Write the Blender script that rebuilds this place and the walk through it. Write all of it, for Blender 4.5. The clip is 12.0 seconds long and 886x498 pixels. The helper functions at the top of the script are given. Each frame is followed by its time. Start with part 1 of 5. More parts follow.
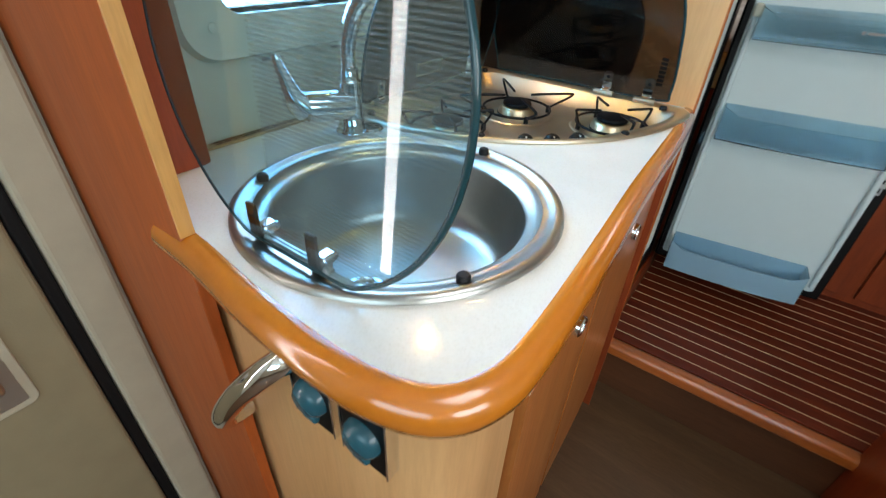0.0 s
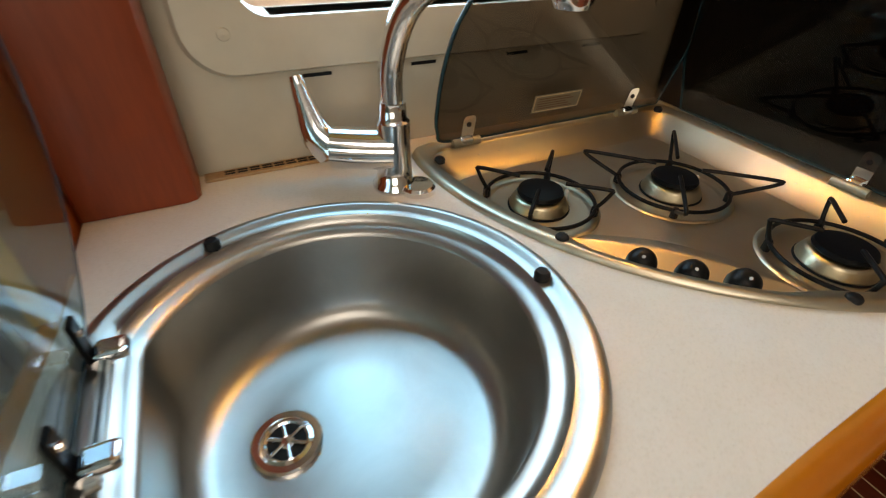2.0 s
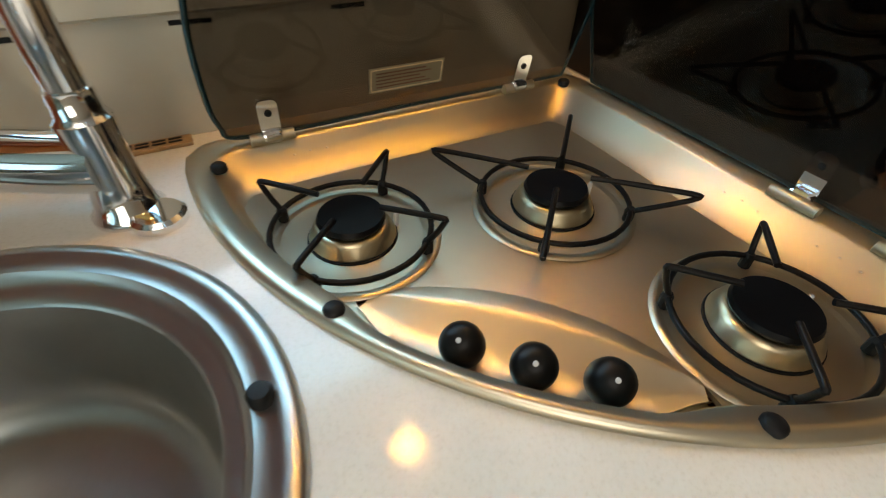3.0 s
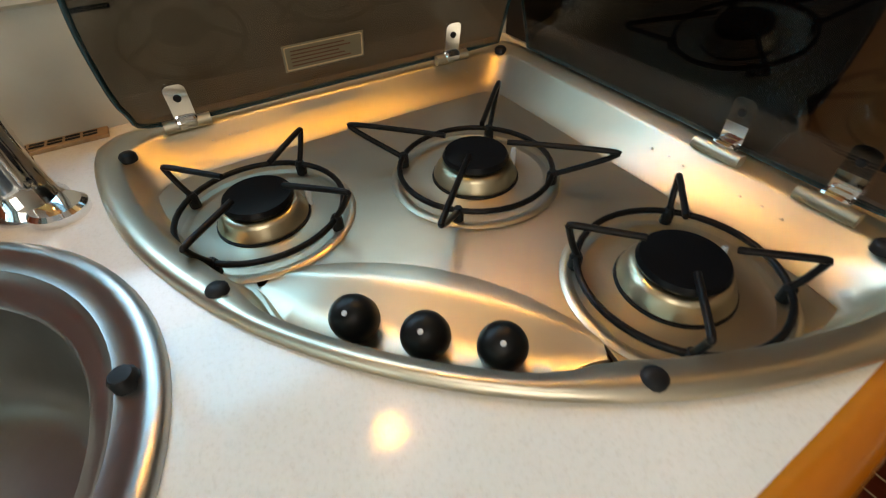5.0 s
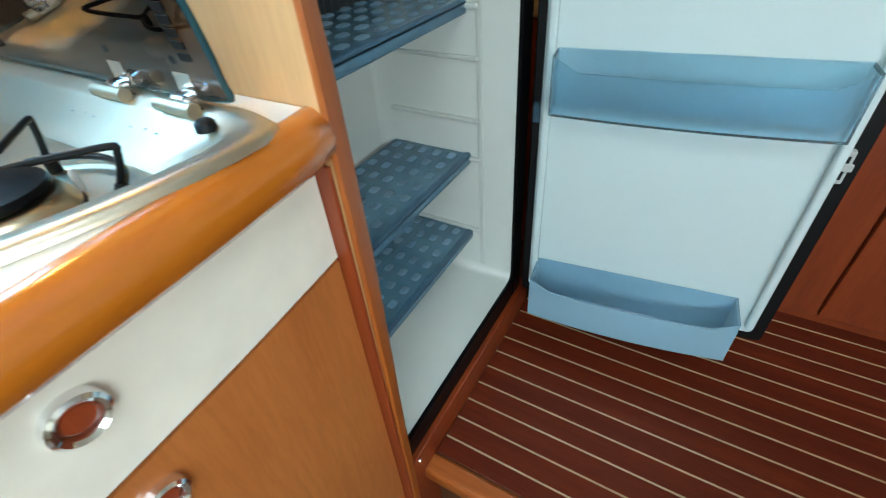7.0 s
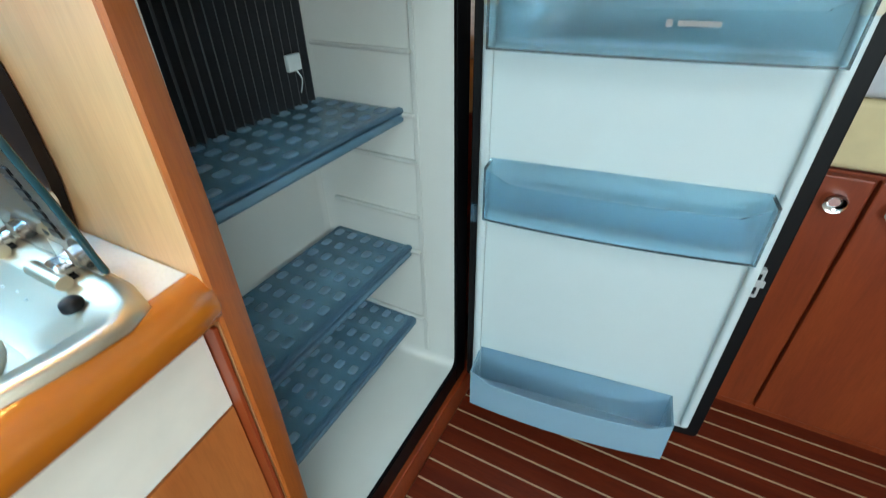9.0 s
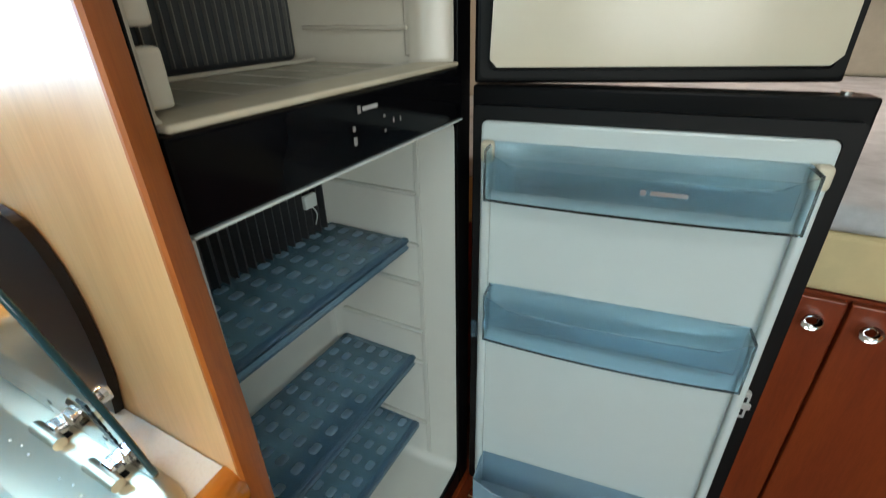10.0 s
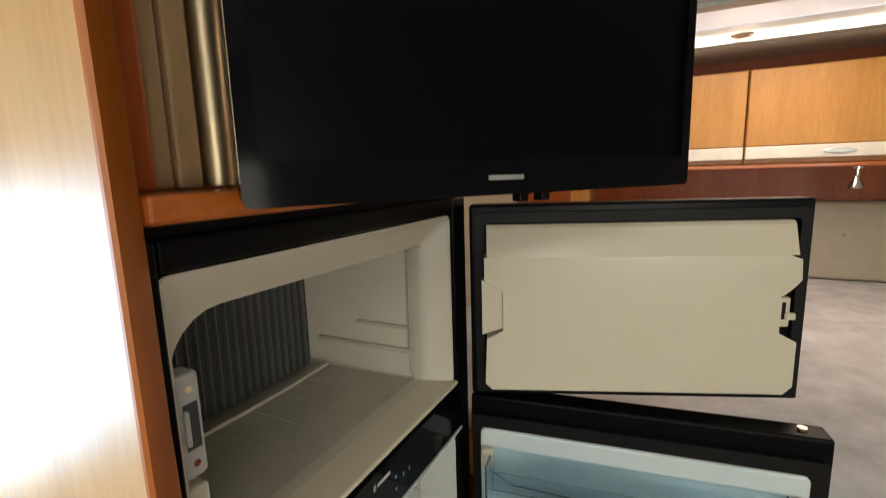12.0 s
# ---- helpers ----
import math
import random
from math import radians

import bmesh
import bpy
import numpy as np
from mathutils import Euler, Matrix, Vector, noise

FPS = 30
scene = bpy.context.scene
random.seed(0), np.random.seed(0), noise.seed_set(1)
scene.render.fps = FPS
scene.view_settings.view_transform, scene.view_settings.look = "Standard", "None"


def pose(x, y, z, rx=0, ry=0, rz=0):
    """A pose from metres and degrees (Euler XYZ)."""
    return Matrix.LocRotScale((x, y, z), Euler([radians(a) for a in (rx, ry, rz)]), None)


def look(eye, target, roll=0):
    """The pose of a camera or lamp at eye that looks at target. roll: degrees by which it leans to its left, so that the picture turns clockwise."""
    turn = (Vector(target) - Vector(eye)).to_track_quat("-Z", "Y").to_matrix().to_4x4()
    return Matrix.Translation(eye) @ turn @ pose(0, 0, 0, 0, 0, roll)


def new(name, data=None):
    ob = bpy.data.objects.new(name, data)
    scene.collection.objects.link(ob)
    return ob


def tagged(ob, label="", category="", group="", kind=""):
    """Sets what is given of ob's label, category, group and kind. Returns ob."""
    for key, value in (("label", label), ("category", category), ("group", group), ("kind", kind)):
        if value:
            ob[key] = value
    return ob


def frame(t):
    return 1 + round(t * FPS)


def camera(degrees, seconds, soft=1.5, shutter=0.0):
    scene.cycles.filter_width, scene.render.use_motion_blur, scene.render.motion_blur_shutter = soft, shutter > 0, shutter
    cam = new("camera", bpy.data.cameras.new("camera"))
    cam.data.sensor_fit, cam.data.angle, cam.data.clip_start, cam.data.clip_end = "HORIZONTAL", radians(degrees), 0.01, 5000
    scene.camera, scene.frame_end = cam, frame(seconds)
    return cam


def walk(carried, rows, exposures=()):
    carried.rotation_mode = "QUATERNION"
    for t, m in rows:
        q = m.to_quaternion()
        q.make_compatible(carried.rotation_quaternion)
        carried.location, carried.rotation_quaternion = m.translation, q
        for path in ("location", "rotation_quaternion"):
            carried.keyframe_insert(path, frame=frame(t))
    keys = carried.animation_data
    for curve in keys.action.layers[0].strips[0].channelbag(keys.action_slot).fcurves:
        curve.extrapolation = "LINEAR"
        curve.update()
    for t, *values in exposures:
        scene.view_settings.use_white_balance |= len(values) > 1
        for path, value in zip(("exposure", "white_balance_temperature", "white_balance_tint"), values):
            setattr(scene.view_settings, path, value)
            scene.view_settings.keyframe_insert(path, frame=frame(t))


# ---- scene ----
cam = camera(88.2, 12.0, soft=1.1, shutter=0.3)
PATH = [
    (0, (0.774, -1.014, 1.186), (-0.173, 0.331, 0.048), 2.6),
    (0.5, (0.789, -0.934, 1.223), (-0.348, 0.259, 0.089), 2.1),
    (1, (0.777, -0.863, 1.222), (-0.543, 0.104, 0.071), -1.0),
    (1.5, (0.738, -0.787, 1.207), (-0.618, 0.11, 0.043), 1.5),
    (2, (0.687, -0.686, 1.184), (-0.73, 0.036, -0.028), 1.6),
    (2.5, (0.640, -0.549, 1.163), (-0.722, 0.174, -0.112), 2.6),
    (3, (0.607, -0.454, 1.140), (-0.689, 0.291, -0.187), 2.1),
    (3.2, (0.597, -0.430, 1.132), (-0.684, 0.301, -0.219), 1.3),
    (4.8, (0.625, -0.387, 1.127), (-0.650, 0.304, -0.251), -1.7),
    (5, (0.643, -0.392, 1.124), (-0.638, 0.316, -0.239), -2.2),
    (5.5, (0.716, -0.409, 1.113), (-0.456, 0.527, -0.21), -2.1),
    (6, (0.788, -0.393, 1.105), (-0.195, 0.76, -0.201), -1.3),
    (6.5, (0.834, -0.312, 1.075), (-0.033, 0.947, -0.215), -3.7),
    (7, (0.882, -0.222, 1.044), (0.038, 1.07, -0.228), -5.0),
    (7.2, (0.896, -0.208, 1.034), (0.071, 1.105, -0.229), -5.1),
    (8.8, (0.914, -0.142, 1.088), (0.141, 1.283, -0.084), -1.3),
    (9, (0.912, -0.142, 1.114), (0.121, 1.311, -0.009), -1.0),
    (9.5, (0.91, -0.144, 1.179), (0.085, 1.374, 0.172), -1.3),
    (10, (0.904, -0.132, 1.242), (0.062, 1.428, 0.316), -1.2),
    (10.5, (0.9, -0.124, 1.311), (0.032, 1.506, 0.543), -1.5),
    (11, (0.892, -0.121, 1.367), (0.011, 1.553, 0.717), -1.6),
    (11.5, (0.889, -0.122, 1.443), (0.009, 1.607, 0.954), -1.9),
    (12, (0.887, -0.128, 1.498), (0.009, 1.639, 1.173), -1.7),
]
EXPOSE = [(0.0, 0.25, 7600, 22), (0.5, -0.15, 7700, 22), (1.0, -0.32, 7800, 23), (1.5, -0.44, 8000, 25), (2.0, -0.56, 10800, 32), (2.5, -0.53, 11400, 33), (3.0, -0.45, 10200, 27), (5.0, -0.40, 9700, 27), (5.5, -0.47, 9100, 25), (6.0, -0.25, 9000, 25), (6.5, 0.36, 7800, 17),
          (7.0, 0.88, 7050, 14), (7.2, 0.94, 6950, 13), (8.8, 0.94, 6950, 14), (9.5, 0.6, 7350, 16), (10.5, 0.26, 8500, 22), (11.2, 0.17, 8800, 23), (12.0, 0.18, 9300, 26)]
walk(cam, [(t, look(eye, target, roll)) for t, eye, target, roll in PATH], EXPOSE)

# ---- world and light ----
world = bpy.data.worlds.new("sky")
scene.world = world
world.use_nodes = True
wn = world.node_tree.nodes
wl = world.node_tree.links
sky = wn.new("ShaderNodeTexSky")
sky.sky_type = "NISHITA"
sky.sun_disc = False
sky.sun_elevation, sky.sun_rotation = radians(61), radians(37)
wl.new(sky.outputs["Color"], wn["Background"].inputs["Color"])
wn["Background"].inputs["Strength"].default_value = 0.12


def sun_lamp():
    data = bpy.data.lights.new("sun", "SUN")
    data.energy, data.angle, data.color = 3.0, radians(0.5), (1.0, 0.95, 0.88)
    ob = new("sun", data)
    ob.matrix_world = look((3, 4, 9), (0, 0, 0))
    tagged(ob, kind="structure")


def area(name, at, aim, w, h, watts, color):
    data = bpy.data.lights.new(name, "AREA")
    data.shape, data.size, data.size_y, data.energy, data.color = "RECTANGLE", w, h, watts, color
    ob = new(name, data)
    ob.matrix_world = look(at, aim)
    tagged(ob, kind="structure")


CEIL = 1.99
DAY = (0.70, 0.90, 1.0)
WARM = (1.0, 0.57, 0.12)
sun_lamp()
area("kitchen_window_light", (0.085, -0.3675, 1.2925), (1.0, -0.3675, 1.2925), 0.553, 0.413, 9.0, (0.12, 0.54, 1.0))
# added fill through an unseen, assumed opening in the far side wall
area("far_side_fill", (2.28, -1.35, 1.30), (0.6, -0.6, 0.95), 1.0, 0.55, 14.0, DAY)
area("door_gap_light", (0.062, -1.413, 1.05), (2.0, -1.413, 1.05), 0.045, 1.3, 2.2, (0.95, 0.98, 1.0))
# added overhead fill above the aisle, below an assumed skylight
area("aisle_overhead_fill", (1.25, -0.85, CEIL + 0.03), (1.25, -0.85, 0), 0.66, 0.66, 7.5, DAY)
area("bedroom_skylight_light", (1.25, 1.87, CEIL + 0.03), (1.25, 1.87, 0), 0.66, 0.46, 6.5, (0.95, 0.98, 1.0))
# added fill from behind the camera, through an assumed front opening
area("front_fill", (1.2, -2.98, 1.4), (1.2, 0, 1.1), 1.7, 0.75, 19.0, (0.47, 0.81, 1.0))


# ---- materials ----
def nodes_of(name):
    m = bpy.data.materials.new(name)
    m.use_nodes = True
    nt = m.node_tree
    return m, nt, nt.nodes["Principled BSDF"]


def coords(nt, scale=(1, 1, 1), rot=(0, 0, 0)):
    geo = nt.nodes.new("ShaderNodeNewGeometry")
    mp = nt.nodes.new("ShaderNodeMapping")
    mp.inputs["Scale"].default_value = scale
    mp.inputs["Rotation"].default_value = rot
    nt.links.new(geo.outputs["Position"], mp.inputs["Vector"])
    return mp


def noise_tex(nt, vec, scale, detail=4.0, rough=0.55, distortion=0.0):
    n = nt.nodes.new("ShaderNodeTexNoise")
    n.inputs["Scale"].default_value = scale
    n.inputs["Detail"].default_value = detail
    n.inputs["Roughness"].default_value = rough
    n.inputs["Distortion"].default_value = distortion
    nt.links.new(vec.outputs[0], n.inputs["Vector"])
    return n


def ramp(nt, fac, stops):
    r = nt.nodes.new("ShaderNodeValToRGB")
    while len(r.color_ramp.elements) < len(stops):
        r.color_ramp.elements.new(0.5)
    for e, (p, c) in zip(r.color_ramp.elements, stops):
        e.position, e.color = p, (*c, 1)
    nt.links.new(fac, r.inputs["Fac"])
    return r


def mixc(nt, mode, fac, a, b):
    m = nt.nodes.new("ShaderNodeMixRGB")
    m.blend_type = mode
    if isinstance(fac, float):
        m.inputs["Fac"].default_value = fac
    else:
        nt.links.new(fac, m.inputs["Fac"])
    nt.links.new(a, m.inputs["Color1"])
    nt.links.new(b, m.inputs["Color2"])
    return m


def bump(nt, bsdf, height, strength=0.1, dist=0.002):
    b = nt.nodes.new("ShaderNodeBump")
    b.inputs["Strength"].default_value = strength
    b.inputs["Distance"].default_value = dist
    nt.links.new(height, b.inputs["Height"])
    nt.links.new(b.outputs["Normal"], bsdf.inputs["Normal"])


def rough_var(nt, bsdf, vec, base, spread, scale=30.0):
    n = noise_tex(nt, vec, scale, 3.0)
    mr = nt.nodes.new("ShaderNodeMapRange")
    mr.inputs["To Min"].default_value = base - spread
    mr.inputs["To Max"].default_value = base + spread
    nt.links.new(n.outputs["Fac"], mr.inputs["Value"])
    nt.links.new(mr.outputs["Result"], bsdf.inputs["Roughness"])


def wood(name, dark, light, scale=(9, 9, 1.0), rough=0.32, coat=0.0, grain=0.5):
    """Veneer: long soft figure along the axis with the least scale, with fine pores over it."""
    m, nt, b = nodes_of(name)
    v = coords(nt, scale)
    big = noise_tex(nt, v, 2.2, 5.0, 0.6, 0.8)
    r1 = ramp(nt, big.outputs["Fac"], [(0.3, dark), (0.7, light)])
    v2 = coords(nt, tuple(12 * s for s in scale))
    fine = noise_tex(nt, v2, 2.5, 3.0, 0.7)
    r2 = ramp(nt, fine.outputs["Fac"], [(0.35, (0.72, 0.66, 0.6)), (0.6, (1, 1, 1))])
    mx = mixc(nt, "MULTIPLY", grain, r1.outputs["Color"], r2.outputs["Color"])
    nt.links.new(mx.outputs["Color"], b.inputs["Base Color"])
    rough_var(nt, b, v, rough, 0.06, 6.0)
    bump(nt, b, fine.outputs["Fac"], 0.12, 0.0006)
    b.inputs["Coat Weight"].default_value = coat
    b.inputs["Coat Roughness"].default_value = 0.12
    return m


def plain(name, color, rough=0.4, metal=0.0, spread=0.05, tint=0.06, scale=18.0, coat=0.0, relief=0.0, spec=0.5):
    """A moulded or painted surface with faint mottling and uneven gloss."""
    m, nt, b = nodes_of(name)
    v = coords(nt)
    n = noise_tex(nt, v, scale, 5.0)
    lo = tuple(max(0, c * (1 - tint)) for c in color)
    hi = tuple(min(1, c * (1 + tint)) for c in color)
    r = ramp(nt, n.outputs["Fac"], [(0.3, lo), (0.7, hi)])
    nt.links.new(r.outputs["Color"], b.inputs["Base Color"])
    b.inputs["Metallic"].default_value = metal
    b.inputs["Specular IOR Level"].default_value = spec
    rough_var(nt, b, v, rough, spread, 45.0)
    b.inputs["Coat Weight"].default_value = coat
    b.inputs["Coat Roughness"].default_value = 0.06
    if relief:
        f = noise_tex(nt, v, 400.0, 2.0)
        bump(nt, b, f.outputs["Fac"], relief, 0.0008)
    return m


def brushed(name, color, rough, spread=0.025, wipe=0.9):
    """Rolled or spun steel: even sheen, faint wiping marks and a few dull spots."""
    m, nt, b = nodes_of(name)
    smear = noise_tex(nt, coords(nt), 11.0, 5.0, 0.6, 0.5)
    r = ramp(nt, smear.outputs["Fac"], [(0.3, tuple(c * wipe for c in color)), (0.7, color)])
    nt.links.new(r.outputs["Color"], b.inputs["Base Color"])
    b.inputs["Metallic"].default_value = 1.0
    rough_var(nt, b, coords(nt), rough, spread, 16.0)
    return m


def clear(name, color, rough=0.0, weight=1.0, ior=1.45):
    m, nt, b = nodes_of(name)
    b.inputs["Base Color"].default_value = (*color, 1)
    b.inputs["Roughness"].default_value = rough
    b.inputs["Transmission Weight"].default_value = weight
    b.inputs["IOR"].default_value = ior
    return m


def glow_mat(name, color, strength):
    m, nt, b = nodes_of(name)
    b.inputs["Emission Color"].default_value = (*color, 1)
    b.inputs["Emission Strength"].default_value = strength
    return m


def worktop_mat():
    m, nt, b = nodes_of("speckled laminate")
    v = coords(nt)
    a = noise_tex(nt, v, 420.0, 3.0, 0.7)
    r = ramp(nt, a.outputs["Fac"], [(0.30, (0.645, 0.61, 0.555)), (0.46, (0.70, 0.67, 0.62)), (0.75, (0.725, 0.70, 0.655))])
    c = noise_tex(nt, v, 9.0, 4.0)
    r2 = ramp(nt, c.outputs["Fac"], [(0.3, (0.92, 0.91, 0.89)), (0.7, (1, 1, 1))])
    mx = mixc(nt, "MULTIPLY", 1.0, r.outputs["Color"], r2.outputs["Color"])
    nt.links.new(mx.outputs["Color"], b.inputs["Base Color"])
    rough_var(nt, b, v, 0.115, 0.02, 60.0)
    bump(nt, b, a.outputs["Fac"], 0.05, 0.0003)
    return m


def quilt_mat():
    m, nt, b = nodes_of("grey quilted bedding")
    v = coords(nt)
    n = noise_tex(nt, v, 9.0, 6.0, 0.65)
    r = ramp(nt, n.outputs["Fac"], [(0.3, (0.42, 0.43, 0.44)), (0.7, (0.66, 0.67, 0.68))])
    nt.links.new(r.outputs["Color"], b.inputs["Base Color"])
    b.inputs["Roughness"].default_value = 0.9
    bump(nt, b, n.outputs["Fac"], 0.4, 0.01)
    return m


def printed_glass(name, tint, ior, axis, above, ink_color, share, rows=260.0, gap=0.45):
    """Tinted glass with fine printed lines on one side of a bound along one axis."""
    m, nt, b = nodes_of(name)
    b.inputs["Base Color"].default_value = (*tint, 1)
    b.inputs["Roughness"].default_value = 0.0
    b.inputs["IOR"].default_value = ior
    b.inputs["Transmission Weight"].default_value = 1.0
    geo = nt.nodes.new("ShaderNodeNewGeometry")
    sep = nt.nodes.new("ShaderNodeSeparateXYZ")
    nt.links.new(geo.outputs["Position"], sep.inputs[0])

    def calc(op, a, k):
        n = nt.nodes.new("ShaderNodeMath")
        n.operation = op
        for i, v in enumerate((a, k)):
            if isinstance(v, float):
                n.inputs[i].default_value = v
            else:
                nt.links.new(v, n.inputs[i])
        return n.outputs[0]
    line = calc("LESS_THAN", calc("FRACT", calc("MULTIPLY", sep.outputs["Z"], rows), 0.0), gap)
    zone = calc("GREATER_THAN", sep.outputs[axis], above[0]) if above[1] else calc("LESS_THAN", sep.outputs[axis], above[0])
    ink = nt.nodes.new("ShaderNodeBsdfPrincipled")
    ink.inputs["Base Color"].default_value = (*ink_color, 1)
    ink.inputs["Roughness"].default_value = 0.3
    mix = nt.nodes.new("ShaderNodeMixShader")
    nt.links.new(calc("MULTIPLY", calc("MULTIPLY", line, zone), share), mix.inputs[0])
    nt.links.new(b.outputs[0], mix.inputs[1])
    nt.links.new(ink.outputs[0], mix.inputs[2])
    nt.links.new(mix.outputs[0], nt.nodes["Material Output"].inputs["Surface"])
    return m


M_TOP = worktop_mat()
# cyan in the tint stands in for sky reflected by the lid
M_PRINTED = printed_glass("line-printed lid glass", (0.37, 0.64, 0.75), 1.45, "X", (0.44, True), (0.16, 0.2, 0.21), 0.32)
M_WINLID = printed_glass("grey lid glass with printed lines", (0.20, 0.17, 0.148), 1.3, "Z", (0.965, False), (0.16, 0.10, 0.065), 0.3, 420.0)
M_HOBLID = printed_glass("smoked lid glass with printed lines", (0.13, 0.095, 0.08), 1.3, "Z", (0.965, False), (0.15, 0.10, 0.07), 0.25, 420.0)
M_ORANGE = wood("cherry veneer", (0.36, 0.062, 0.010), (0.47, 0.098, 0.016), (5, 5, 0.6), 0.46, 0.04)
M_RED = wood("red cherry veneer", (0.23, 0.034, 0.009), (0.32, 0.055, 0.013), (5, 5, 0.6), 0.4, 0.08)
M_ORANGE_H = wood("cherry veneer across", (0.40, 0.09, 0.018), (0.54, 0.15, 0.03), (0.7, 5, 5), 0.3, 0.3)
M_NOSE = wood("varnished cherry lipping", (0.47, 0.124, 0.009), (0.57, 0.170, 0.015), (2, 1, 4), 0.2, 0.9, 0.25)
M_PALE = wood("pale pear veneer", (0.57, 0.285, 0.118), (0.68, 0.375, 0.17), (6, 6, 0.45), 0.36, 0.0, 0.3)
M_EDGE = wood("orange edge banding", (0.39, 0.090, 0.012), (0.49, 0.130, 0.018), (12, 12, 1), 0.46, 0.0)
M_PEAR = wood("warm pear veneer", (0.54, 0.23, 0.06), (0.66, 0.32, 0.09), (7, 7, 0.6), 0.38, 0.1)
M_TEAK = wood("dark teak plank", (0.112, 0.0135, 0.005), (0.178, 0.025, 0.007), (1.0, 14, 14), 0.45, 0.0, 0.7)
M_TEAK.node_tree.nodes["Principled BSDF"].inputs["Specular IOR Level"].default_value = 0.25
M_HOLLY = wood("light inlay", (0.5, 0.34, 0.19), (0.62, 0.45, 0.28), (1, 10, 10), 0.4)
M_LINO = wood("brown wood-look vinyl", (0.092, 0.043, 0.019), (0.14, 0.071, 0.032), (0.9, 8, 8), 0.45, 0.0, 0.6)
M_DRAWER = plain("cream lacquer", (0.82, 0.78, 0.68), 0.3)
M_CREAM = plain("cream moulded plastic", (0.55, 0.50, 0.40), 0.45, relief=0.15)
M_WALL = plain("cream wall panel", (0.50, 0.44, 0.34), 0.5, relief=0.1)
M_CEIL = plain("off-white ceiling lining", (0.78, 0.75, 0.69), 0.7, relief=0.3)
# copy of the cream plastic, darkened to imitate shade at the entrance
M_FRAME = plain("shade-toned cream door frame", (0.40, 0.35, 0.26), 0.45, relief=0.15)
M_FLOORTRAY = plain("grey-beige moulded tray", (0.47, 0.45, 0.37), 0.22)
# tan lowered as well for the shade on the entrance door
M_DOORTAN = plain("shade-toned tan door lining", (0.25, 0.20, 0.12), 0.5, relief=0.25)
M_RUBBER = plain("black rubber", (0.006, 0.006, 0.0065), 0.5, spec=0.2)
M_BLACK = plain("black gloss plastic", (0.003, 0.003, 0.004), 0.1, spec=0.08, spread=0.01)
M_BLACKM = plain("black satin plastic", (0.004, 0.004, 0.0045), 0.3, spec=0.09, spread=0.02)
M_KNOB = plain("black moulded knob", (0.005, 0.005, 0.005), 0.36, spec=0.18)
M_ENAMEL = plain("black enamelled wire", (0.006, 0.005, 0.005), 0.33, spec=0.14)
# faint brown in the black imitates red wood reflected in the glass
M_SPLASH = plain("black glass panel", (0.010, 0.006, 0.005), 0.28, spread=0.0, spec=0.2)
# gold cast imitates warm reflections; plain steel would be neutral
M_STEEL = brushed("gold-cast brushed steel", (0.64, 0.565, 0.44), 0.345)
M_BOWL = brushed("spun steel", (0.46, 0.455, 0.43), 0.31, 0.045, 0.8)
M_CHROME = plain("chrome", (0.82, 0.82, 0.83), 0.07, 1.0, 0.03, 0.02)
M_SATIN = plain("satin metal", (0.6, 0.58, 0.55), 0.3, 1.0)
M_BRASS = plain("burner alloy", (0.60, 0.50, 0.34), 0.3, 1.0, 0.02, 0.03)
# darkened to imitate shade inside the freezer; the warm tone is its own
M_LINER = plain("dimmed warm white freezer lining", (0.57, 0.53, 0.445), 0.24, tint=0.03)
M_CUP = wood("orange cherry door veneer", (0.44, 0.128, 0.032), (0.56, 0.188, 0.049), (5, 5, 0.6), 0.34, 0.2)
# same plastic as the doors, toned down for shade inside the fridge
M_INNER = plain("dimmed white fridge lining", (0.58, 0.61, 0.57), 0.26, tint=0.015, spread=0.02)
M_WHITE = plain("white fridge plastic", (0.60, 0.69, 0.69), 0.26, tint=0.01, spread=0.0)
M_IVORY = plain("ivory door lining", (0.66, 0.59, 0.455), 0.22, tint=0.015)
M_BLUE = clear("blue translucent plastic", (0.68, 0.89, 0.98), 0.12, 0.95, 1.25)
M_BLUEB = clear("milky blue plastic", (0.50, 0.75, 0.88), 0.2, 0.6, 1.3)
M_TEAL = plain("teal moulded plastic", (0.010, 0.085, 0.115), 0.25)
M_SHELF = clear("dark blue shelf plastic", (0.23, 0.47, 0.64), 0.2, 0.8)
M_BLUEC = clear("blue clear plastic", (0.80, 0.94, 0.99), 0.05, 0.98, 1.3)
M_FROST = clear("frosted skylight acrylic", (0.95, 0.97, 0.98), 0.6, 0.9)
M_PANE = clear("window pane", (0.95, 0.97, 0.97), 0.0, 1.0, 1.05)
# set apart from the shelf colour to imitate highlights on the dimples
M_DIMPLE = clear("highlight-toned dimple plastic", (0.29, 0.48, 0.61), 0.3, 0.55)
M_FIN = plain("grey cooling fins", (0.05, 0.055, 0.06), 0.45, 0.2)
M_SCREEN = plain("black screen", (0.002, 0.002, 0.0025), 0.3, spec=0.06)
M_PRINT = plain("pale print", (0.55, 0.56, 0.56), 0.5)
M_PRINT2 = plain("grey print", (0.28, 0.27, 0.26), 0.5)
M_QUILT = quilt_mat()
M_SPOT = glow_mat("lit spot lens", (1.0, 0.72, 0.38), 45.0)
M_SLAT = wood("tan tambour slat", (0.34, 0.20, 0.10), (0.44, 0.28, 0.15), (8, 8, 0.6), 0.4)
M_GLASSEDGE = plain("teal glass edge", (0.008, 0.045, 0.055), 0.12)
M_CHAMP = plain("champagne anodised metal", (0.52, 0.42, 0.27), 0.42, 1.0)
